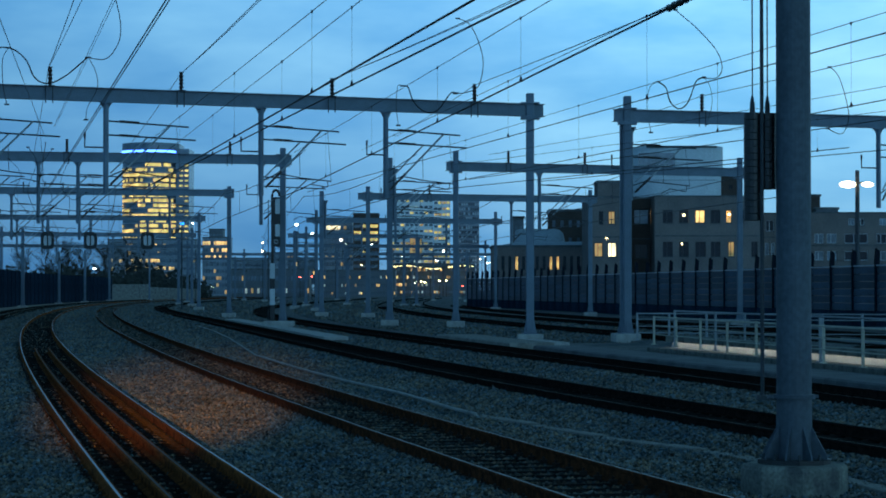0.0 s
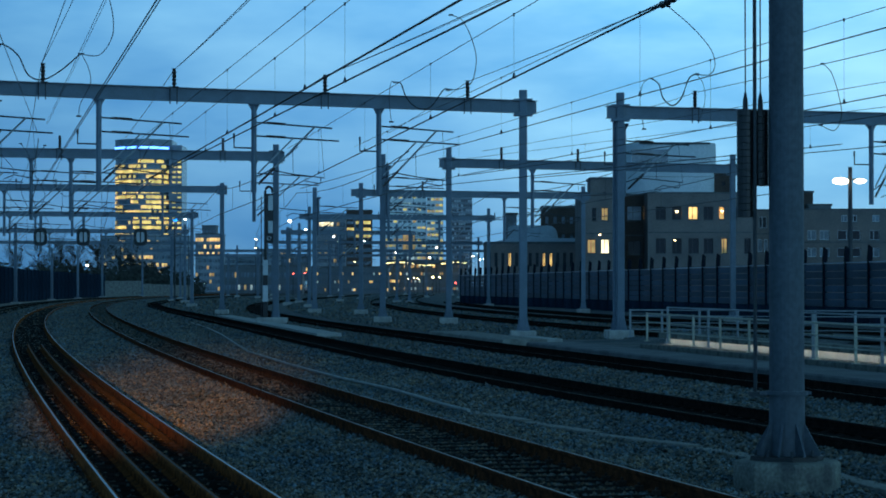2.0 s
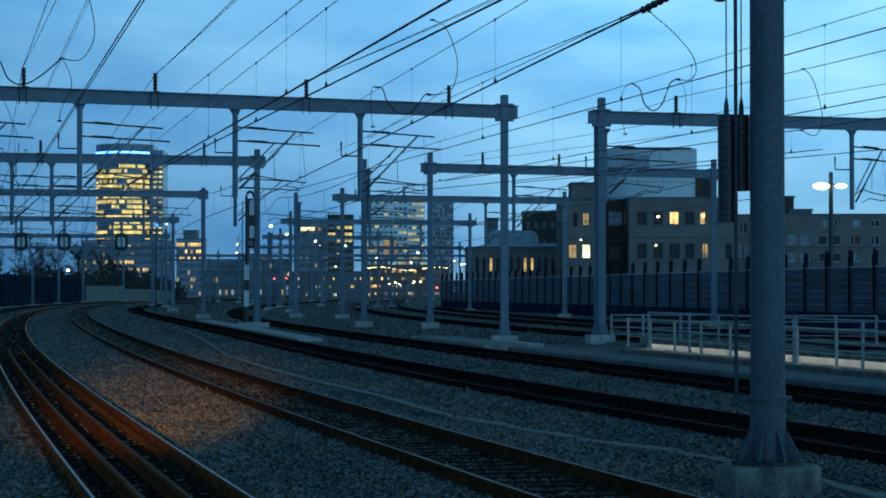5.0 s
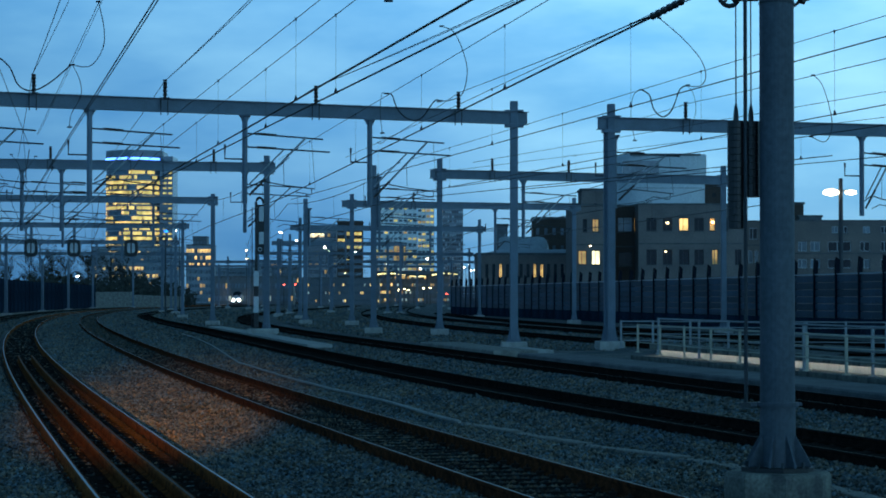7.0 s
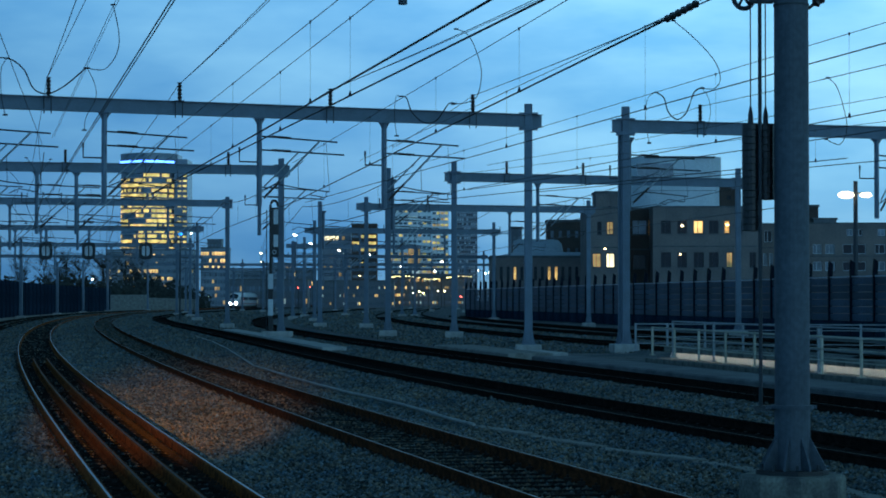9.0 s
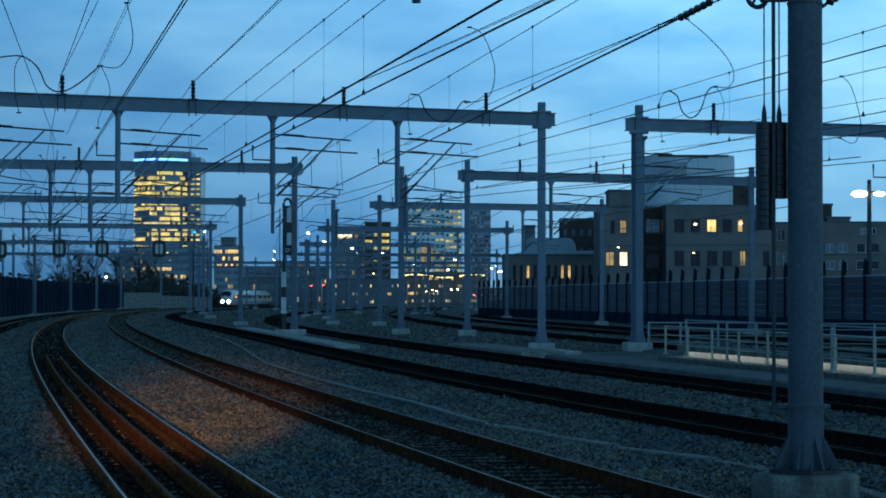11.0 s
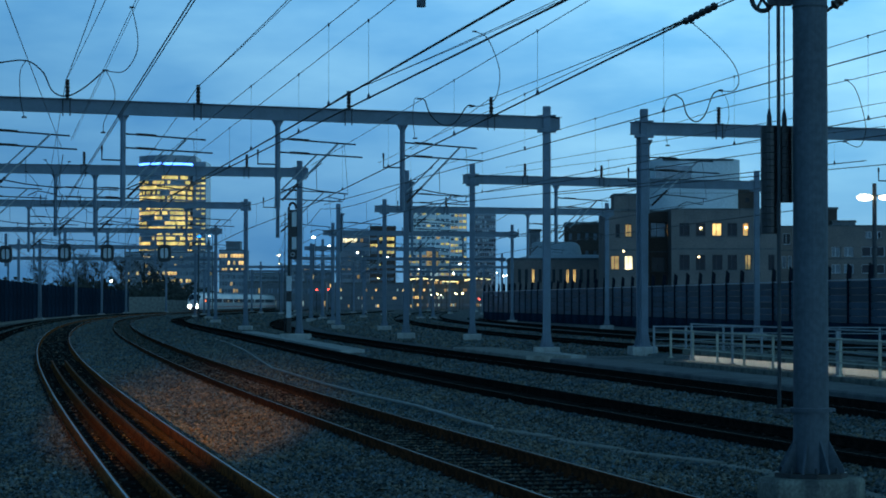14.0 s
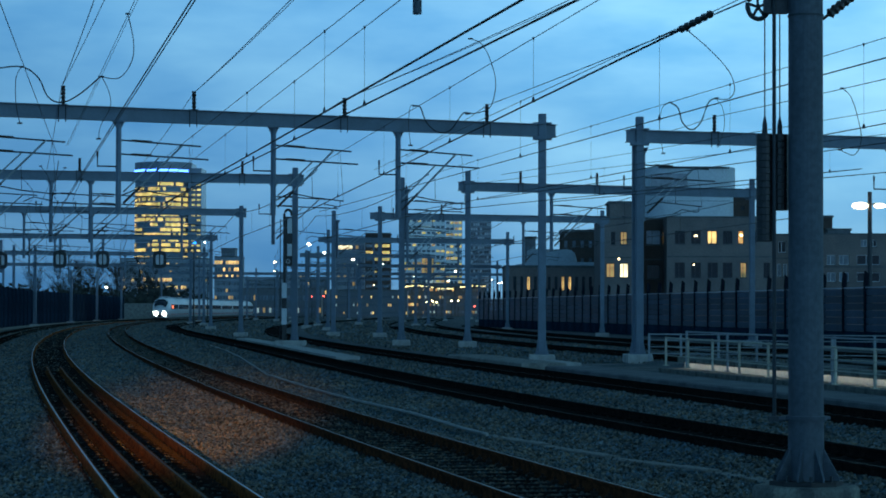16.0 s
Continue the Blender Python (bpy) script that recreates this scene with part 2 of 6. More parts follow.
WIN_WARM = lit_window("room_light", (1.0, 0.62, 0.2), 1.5, 0.9)
WIN_AMBER = lit_window("dim_amber_light", (1.0, 0.56, 0.18), 0.4, 0.9)
WIN_WHITE = lit_window("bright_room_light", (1.0, 0.85, 0.5), 4.0, 0.4)
WIN_COOL = lit_window("cool_office_light", (0.75, 0.85, 0.75), 0.4, 0.3)
LED_BLUE = glow("blue_led", (0.08, 0.25, 1.0), 6)
LAMP_WHITE = glow("street_lamp_glow", (1.0, 0.92, 0.75), 40)
LAMP_DOUBLE = glow("warm_white_lamp_glow", (1.0, 0.82, 0.52), 4.5)
# glow with no visible source, added to brighten the low wall
HIDDEN_STRIP = glow("hidden_strip_glow", (0.95, 1.0, 0.96), 2.5)
LAMP_WARM = glow("warm_lamp_glow", (1.0, 0.72, 0.3), 22)
LAMP_STRIP = glow("canopy_lamp_glow", (1.0, 0.8, 0.35), 3.5)
ROOM_LAMP = glow("room_lamp_glow", (1.0, 0.76, 0.4), 7)
LAMP_DISPLAY = glow("red_display_glow", (1.0, 0.16, 0.05), 2.5)
LAMP_RED = glow("red_signal_glow", (1.0, 0.06, 0.04), 16)
LAMP_BLUE = glow("blue_signal_glow", (0.02, 0.30, 1.0), 2.6)
HEADLIGHT = glow("headlight_glow", (1.0, 0.93, 0.78), 110)


# ---- mesh helpers ----
def mesh_of(bm, name, material, smooth=False):
    me = bpy.data.meshes.new(name)
    bm.to_mesh(me)
    bm.free()
    for m in (material if isinstance(material, (list, tuple)) else [material]):
        me.materials.append(m)
    if smooth:
        for p in me.polygons:
            p.use_smooth = True
    return me


def part(name, bm, material, parent=None, label="", smooth=False):
    ob = new(name, bm if isinstance(bm, bpy.types.Mesh) else mesh_of(bm, name, material, smooth))
    if parent:
        ob.parent = parent
    if label:
        ob["label"] = label
    return ob


def thing(name, m, label, category, group="", kind=""):
    ob = new(name)
    ob.matrix_basis = m
    ob.empty_display_size = 0.3
    return tagged(ob, label, category, group, kind)


def box(bm, x0, x1, y0, y1, z0, z1, mi=0):
    v = [bm.verts.new(c) for c in ((x0, y0, z0), (x1, y0, z0), (x1, y1, z0), (x0, y1, z0), (x0, y0, z1), (x1, y0, z1), (x1, y1, z1), (x0, y1, z1))]
    for q in ((3, 2, 1, 0), (4, 5, 6, 7), (0, 1, 5, 4), (1, 2, 6, 5), (2, 3, 7, 6), (3, 0, 4, 7)):
        bm.faces.new([v[i] for i in q]).material_index = mi
    return v


def boxes(*dims):
    bm = bmesh.new()
    for d in dims:
        box(bm, *d)
    return bm


def bevelled(bm, w=0.01, seg=1):
    bmesh.ops.bevel(bm, geom=bm.edges[:], offset=w, segments=seg, affect="EDGES", profile=0.6)
    return bm


def tube(bm, pts, r, n=6, cap=True):
    """A tube along a line of points; r: one radius, or one for each point."""
    pts = [Vector(p) for p in pts]
    rs = r if isinstance(r, (list, tuple)) else [r] * len(pts)
    rings = []
    for i, p in enumerate(pts):
        d = (pts[min(i + 1, len(pts) - 1)] - pts[max(i - 1, 0)]).normalized()
        a = d.cross(Vector((0, 0, 1)) if abs(d.z) < 0.95 else Vector((1, 0, 0))).normalized()
        b = d.cross(a)
        rings.append([bm.verts.new(p + (a * math.cos(2 * math.pi * k / n) + b * math.sin(2 * math.pi * k / n)) * rs[i]) for k in range(n)])
    for q, w in zip(rings, rings[1:]):
        for k in range(n):
            bm.faces.new((q[k], q[(k + 1) % n], w[(k + 1) % n], w[k]))
    if cap:
        bm.faces.new(rings[0][::-1])
        bm.faces.new(rings[-1])
    return bm


def tubes(*lines):
    bm = bmesh.new()
    for pts, r, n in lines:
        tube(bm, pts, r, n)
    return bm


def ball(bm, c, r, u=8, v=6, squash=1.0):
    bmesh.ops.create_uvsphere(bm, u_segments=u, v_segments=v, radius=r, matrix=Matrix.Translation(c) @ Matrix.Diagonal((1, 1, squash, 1)))
    return bm


def h_beam(bm, p, q, w, d, t=0.025, up=Vector((0, 0, 1))):
    """A rolled steel H-section from p to q, w across the flanges, d deep."""
    p, q = Vector(p), Vector(q)
    ax = (q - p).normalized()
    s = ax.cross(up).normalized()
    u = s.cross(ax)
    sec = [(-w / 2, -d / 2), (w / 2, -d / 2), (w / 2, -d / 2 + t), (t / 2, -d / 2 + t), (t / 2, d / 2 - t), (w / 2, d / 2 - t),
           (w / 2, d / 2), (-w / 2, d / 2), (-w / 2, d / 2 - t), (-t / 2, d / 2 - t), (-t / 2, -d / 2 + t), (-w / 2, -d / 2 + t)]
    a = [bm.verts.new(p + s * x + u * y) for x, y in sec]
    b = [bm.verts.new(q + s * x + u * y) for x, y in sec]
    for i in range(12):
        bm.faces.new((a[i], a[(i + 1) % 12], b[(i + 1) % 12], b[i]))
    bm.faces.new(a[::-1])
    bm.faces.new(b)
    return bm


# ---- the lines of the tracks ----
KNOTS = (0, 40, 90, 160, 260, 400, 800)
LINES = {
    "A": (2.5078, -0.2292, (0.000666, 0.000393, 0.000417, 0.000349, 0.000466, 0.000543, -0.000276)),
    "B": (6.9528, -0.2349, (0.000690, 0.000697, 0.000270, 0.000290, 0.000518, 0.000538, -0.000273)),
    "C": (13.9547, -0.2938, (0.001959, 0.001901, 0.000022, -0.000058, 0.001097, 0.000187, 0.000045)),
    "D": (16.4294, -0.1931, (0.000144, 0.000144, 0.000309, 0.000901, 0.000924, -0.000031, 0.000232)),
    "E": (29.4302, -0.2395, (0.000787, 0.000787, 0.000787, 0.000778, 0.000581, 0.000173, 0.000047)),
    "F": (35.8647, -0.2434, (0.000774, 0.000774, 0.000774, 0.000774, 0.000601, 0.000191, 0.000047)),
    "G": (40.4647, -0.2434, (0.000774, 0.000774, 0.000774, 0.000774, 0.000601, 0.000191, 0.000047)),
    "Z": (-1.9119, -0.2253, (0.000420, 0.000420, 0.000416, 0.000344, 0.000476, 0.000533, -0.000254)),
}


class Line:
    """A track's middle: x over y, from a start, a heading and the bend at the knots."""

    def __init__(self, x0, slope, bend):
        g = np.arange(-20, 1150.5, 0.5)
        k = np.interp(g, KNOTS, bend)
        k[g < 0] = 0
        s = slope + np.cumsum(k) * 0.5
        x = np.cumsum(s) * 0.5
        self.g, self.s, self.x = g, s, x - np.interp(0, g, x) + x0
        self.d = np.concatenate([[0], np.cumsum(np.hypot(np.diff(self.x), 0.5))])

    def at(self, y, off=0.0):
        s = float(np.interp(y, self.g, self.s))
        n = math.hypot(1, s)
        return Vector((float(np.interp(y, self.g, self.x)) + off / n, y - off * s / n, 0))

    def slope(self, y):
        return float(np.interp(y, self.g, self.s))

    def far(self, y):
        return float(np.interp(y, self.g, self.d))

    def along(self, d):
        return float(np.interp(d, self.d, self.g))


TRACK = {k: Line(*v) for k, v in LINES.items()}

# ---- the ground ----
def ground_sheet():
    bm = bmesh.new()
    xs = [-2500, -900, -300, -120] + [-80 + 4 * i for i in range(31)] + [80, 160, 400, 1000, 2500]
    ys = [-60, -20, 0, 10] + [14 + 1.5 * i for i in range(60)] + [110 + 10 * i for i in range(20)] + [330, 400, 500, 650, 850, 1200, 2000, 3500]
    grid = [[bm.verts.new((x, y, -0.30 + 0.03 * noise.noise(Vector((x * 0.4, y * 0.25, 0))))) for x in xs] for y in ys]
    for r, s in zip(grid, grid[1:]):
        for i in range(len(xs) - 1):
            bm.faces.new((r[i], r[i + 1], s[i + 1], s[i]))
    return tagged(part("ground", bm, BALLAST, smooth=True), "grey-brown ballast ground between the tracks", "ground", kind="structure")


ground_sheet()


def rail_mesh(line, off, y0, y1, step, head, name, drop=0.0, side=None):
    """A rolled rail: foot, web and head, along its track."""
    sec = [(-0.07, -0.172), (0.07, -0.172), (0.07, -0.155), (0.012, -0.135), (0.012, -0.05), (0.036, -0.038), (0.036, -0.006), (0.028, 0.0), (0.014, 0.001),
           (-0.012, 0.001), (-0.028, 0.0), (-0.036, -0.006), (-0.036, -0.038), (-0.012, -0.05), (-0.012, -0.135), (-0.07, -0.155)]
    bm = bmesh.new()
    rings, y = [], y0
    while y < y1:
        rings.append([bm.verts.new(line.at(y, off + x) + Vector((0, 0, z - drop))) for x, z in sec])
        y += step * (1 + max(0, y - 40) / 60)
    for a, b in zip(rings, rings[1:]):
        for i in range(16):
            fc = bm.faces.new((a[i], b[i], b[(i + 1) % 16], a[(i + 1) % 16]))
            fc.material_index = 1 if i == 8 else 0
    bm.faces.new(rings[0])
    bm.faces.new(rings[-1][::-1])
    bmesh.ops.recalc_face_normals(bm, faces=bm.faces[:])
    return mesh_of(bm, name, [side or RAIL_SIDE, head])


SLEEPER_MESH = mesh_of(bevelled(boxes((-1.25, 1.25, -0.125, 0.125, -0.30, -0.175)), 0.012), "sleeper", SLEEPER)


def track(key, y0, y1, head, label, loose_to):
    line = TRACK[key]
    t = thing("railway_track", Matrix(), label, "railway track", "tracks", "structure")
    for off in (-0.754, 0.754):
        part("rail", rail_mesh(line, off, y0, y1, 1.0, head, "rail", 0.0, RAIL_SIDE_DARK if head is RAIL_DULL else RAIL_SIDE_BROWN if head is RAIL_WORN else RAIL_SIDE), None, t)
    y, bm = y0, bmesh.new()
    while y < min(y1, 260):
        p, a = line.at(y), -math.atan(line.slope(y))
        m = Matrix.Translation(p) @ Matrix.Rotation(a, 4, "Z")
        if y < loose_to:
            s = part("sleeper", SLEEPER_MESH, None, t)
            s.matrix_basis = m
        else:
            for v in range(1):
                start = len(bm.verts)
                box(bm, -1.25, 1.25, -0.125, 0.125, -0.30, -0.175)
                bm.verts.ensure_lookup_table()
                for q in bm.verts[start:]:
                    q.co = m @ q.co
        y += 0.6
    tagged(part("far_sleepers", bm, SLEEPER, t), kind="stuff")
    if loose_to > 90:
        bm, y = bmesh.new(), y0
        while y < 80:
            for off in (-0.754, 0.754):
                for d in (-0.1, 0.1):
                    c = line.at(y, off + d)
                    box(bm, c.x - 0.045, c.x + 0.045, c.y - 0.05, c.y + 0.05, -0.176, -0.125)
                    box(bm, c.x - 0.015, c.x + 0.015, c.y - 0.015, c.y + 0.015, -0.125, -0.09)
            y += 0.6
        tagged(part("fastenings", bm, FASTENING, t), kind="stuff")
    return t


def trackbed(key, y0, y1):
    line = TRACK[key]
    bm, rows, y = bmesh.new(), [], y0
    while y < y1:
        rows.append([bm.verts.new(line.at(y, o) + Vector((0, 0, z + 0.012 * noise.noise(Vector((o * 3, y * 2, 5)))))) for o, z in ((-2.0, -0.34), (-1.4, -0.165), (-0.84, -0.17), (-0.7, -0.21), (0.7, -0.21), (0.84, -0.17), (1.4, -0.165), (2.0, -0.34))])
        y += 0.7 * (1 + max(0, y - 40) / 50)
    for a, b in zip(rows, rows[1:]):
        for i in range(7):
            bm.faces.new((a[i], a[i + 1], b[i + 1], b[i])).material_index = 0 if i == 3 else 1
    tagged(part("trackbed", bm, [BED, BALLAST], smooth=True), "dark ballast bed under a track", "trackbed", kind="structure")


for key in "ABCD":
    trackbed(key, 12, 300)
for key in "EFG":
    trackbed(key, 88, 300)


def stones(name, left, right, lo, hi, y0, y1, density, size, label, level=-0.262, material=None):
    """Loose ballast stones between two tracks, on the ground."""
    g = np.random.default_rng(len(name) + int(y0))
    n = int(density * (y1 - y0) * 3.2)
    base = np.array([(1, 0, 0), (-1, 0, 0), (0, 1, 0), (0, -1, 0), (0, 0, 1), (0, 0, -1)], float)
    tri = np.array([(0, 2, 4), (2, 1, 4), (1, 3, 4), (3, 0, 4), (2, 0, 5), (1, 2, 5), (3, 1, 5), (0, 3, 5)])
    ys = g.uniform(y0, y1, n)
    xa = np.array([left.at(y, lo).x for y in ys]) if left else np.full(n, lo)
    xb = np.array([right.at(y, hi).x for y in ys]) if right else np.full(n, hi)
    xs = xa + (xb - xa) * g.random(n)
    if material:
        # between the rails the stones lie in the cribs, with the sleepers bare
        ys = 12.3 + 0.6 * np.round((ys - 12.3) / 0.6) + g.uniform(-0.16, 0.16, n)
        at = [left.at(y, lo + (hi - lo) * u) for y, u in zip(ys, g.random(n))]
        xs, ys = np.array([p.x for p in at]), np.array([p.y for p in at])
    r = size * g.uniform(0.5, 1.25, n)
    v = base[None] * g.uniform(0.6, 1.2, (n, 6, 1)) + g.normal(0, 0.22, (n, 6, 3))
    a = g.uniform(0, 6.28, n)
    c, s = np.cos(a)[:, None], np.sin(a)[:, None]
    v = np.stack([v[..., 0] * c - v[..., 1] * s, v[..., 0] * s + v[..., 1] * c, v[..., 2] * 0.75], -1) * r[:, None, None]
    edge = np.minimum(np.abs(xs - xa), np.abs(xb - xs))
    z = level if material else np.interp(edge, (0.55, 1.1), (-0.155, level))
    v += np.stack([xs, ys, z + g.uniform(-0.015, 0.02, n)], -1)[:, None]
    me = bpy.data.meshes.new(name)
    f = (tri[None] + 6 * np.arange(n)[:, None, None]).reshape(-1, 3)
    me.from_pydata(v.reshape(-1, 3).tolist(), [], f.tolist())
    me.materials.append(material or STONE)
    return tagged(new(name, me), label, "ballast", kind="stuff")


A_, B_, C_, D_ = (TRACK[k] for k in "ABCD")
STONES = "loose grey and brown ballast stones between the tracks"
for y0, y1, dens, size in ((17, 28, 400, 0.031), (28, 42, 320, 0.036), (42, 64, 185, 0.045), (64, 110, 80, 0.052), (110, 180, 36, 0.075), (180, 300, 17, 0.11), (300, 460, 8, 0.16)):
    stones("ballast_stones", A_, B_, 0.86, -0.86, y0, y1, dens, size, STONES)
    stones("ballast_stones", B_, C_, 0.84, -0.84, y0, y1, dens, size, STONES)
    stones("ballast_stones", C_, D_, 0.84, -0.84, y0, y1, dens * 0.7, size, STONES)
    stones("ballast_stones", A_, A_, -4.5, -0.84, y0, y1, dens, size, STONES)
    if y0 > 60:
        stones("ballast_stones", D_, TRACK["E"], 3.2, -0.9, max(y0, 97), y1, dens * 0.8, size, STONES)
        stones("ballast_stones", TRACK["E"], TRACK["F"], 0.86, -0.86, max(y0, 97), y1, dens * 0.6, size, STONES)
    for line in (A_, B_):
        stones("trackbed_stones", line, line, -0.7, 0.7, y0, y1, dens * (0.07 if line is A_ else 0.36), size, "dark ballast stones between the rails", -0.2, BED_STONE)

def ground_cable():
    line = TRACK["B"]
    t = thing("ground_cable", Matrix(), "pale cable lying loosely on the ballast", "cable")
    pts = [line.at(y, o) + Vector((0, 0, -0.19)) for y, o in ((137.1, 4.87), (118.7, 4.62), (102.3, 4.04), (85.7, 3.15), (75.5, 2.56), (69.1, 2.50), (62.7, 2.39), (54.2, 2.39), (47.5, 2.55), (44.6, 2.48), (41.3, 2.36), (39.4, 2.37))]
    part("cable", tubes((pts, 0.032, 6)), CONCRETE_PALE, t)


ground_cable()


def cable_trough(points, label="row of pale concrete cable trough covers in the ballast"):
    t = thing("cable_trough", Matrix(), label, "cable trough")
    for p, q in zip(points, points[1:]):
        p, q = Vector((*p, 0)), Vector((*q, 0))
        n = max(1, round((q - p).length / 1.0))
        ang = math.degrees(math.atan2(q.y - p.y, q.x - p.x))
        L = (q - p).length / n
        for i in range(n):
            c = p.lerp(q, i / n)
            part("cover_slab", bevelled(boxes((0.012, L - 0.012, -0.13, 0.13, -0.4, -0.235 + 0.012 * (i % 3))), 0.012), CONCRETE, t).matrix_basis = pose(c.x, c.y, 0, 0, 0, ang)


cable_trough(((0.6, 40.5), (2.4, 34.4), (4.0, 30.5), (4.75, 26.9), (5.3, 22.0)))


def walkway(key, off, y, y1, label):
    t = thing("walkway", Matrix(), label, "walkway")
    line = TRACK[key]
    slab = mesh_of(bevelled(boxes((-0.55, 0.55, 0.012, 1.98, -0.4, -0.07)), 0.02), "slab", CONCRETE_PALE)
    while y < y1:
        c = line.at(y, off)
        part("slab", slab, None, t).matrix_basis = pose(c.x, c.y, -0.01 * (int(y) % 3), 0, 0, -math.degrees(math.atan(line.slope(y + 1))))
        y += 2.0 / math.hypot(1, line.slope(y))


walkway("C", 2.35, 100.0, 160.0, "pale concrete slab walkway beside the dark track")


def apron(x, y, w, d, label="pale flat concrete apron round a portal footing"):
    t = thing("footing_apron", pose(x, y, 0, 0, 0, 9), label, "concrete apron", "footing aprons")
    part("slab", bevelled(boxes((-w / 2, w / 2, -d / 2, d / 2, -0.4, -0.06)), 0.03), CONCRETE_PALE, t)


apron(3.5, 91.0, 2.2, 5.0)
near = track("A", 12, 1000, RAIL_HEAD, "curved railway track with polished rails and two inner guard rails", 120)
for off in (-0.27, 0.19):
    part("guard_rail", rail_mesh(TRACK["A"], off, 12, 79, 1.0, RAIL_DULL, "guard_rail", 0.015), None, near, "rusty inner guard rail")
track("B", 12, 1000, RAIL_WORN, "curved railway track on weathered sleepers in ballast", 110)
track("C", 12, 1000, RAIL_DULL, "dark rusty railway track curving in ballast", 70)
track("D", 12, 560, RAIL_DULL, "dark railway track beside the concrete edge", 70)
track("E", 96, 560, RAIL_DULL, "dark railway track beside the noise barrier", 97)
track("F", 96, 560, RAIL_DULL, "dark railway track at the foot of the noise barrier", 97)
track("G", 88, 300, RAIL_DULL, "dark siding track close to the noise barrier", 89)
track("Z", 60, 800, RAIL_DULL, "dark railway track beside the dark barrier wall", 61)


# ---- portals and masts of the overhead line ----
FOOTING = mesh_of(bevelled(boxes((-0.55, 0.55, -0.5, 0.5, -0.7, 0.0)), 0.03), "footing", CONCRETE_PALE)


def post_parts(t, x, y, top, width=0.34, foot=True):
    """A steel column with base plate, gussets and footing, under a portal or mast."""
    bm = bmesh.new()
    box(bm, x - width / 2, x + width / 2, y - width / 2, y + width / 2, 0.18, top)
    bevelled(bm, 0.03, 1)
    column = part("column", bm, STEEL, t)
    bm = boxes((x - 0.32, x + 0.32, y - 0.32, y + 0.32, 0.1, 0.14))
    for sx, sy in ((1, 0), (-1, 0), (0, 1), (0, -1)):
        vs = [bm.verts.new((x + sx * (width / 2 + a) - sy * b, y + sy * (width / 2 + a) + sx * b, z)) for b in (-0.015, 0.015)
              for a, z in ((-0.02, 0.14), (0.11, 0.14), (-0.02, 0.85))]
        for q in ((0, 1, 2), (5, 4, 3), (0, 3, 4, 1), (1, 4, 5, 2), (2, 5, 3, 0)):
            bm.faces.new([vs[i] for i in q])
    box(bm, x - width / 2 - 0.003, x + width / 2 + 0.003, y - width / 2 - 0.003, y + width / 2 + 0.003, 0.14, 0.24)
    part("base_plate", bm, STEEL, column)
    if foot:
        f = part("footing", FOOTING, None, t, "pale concrete footing")
        f.matrix_basis = pose(x, y, 0.1)
    return column


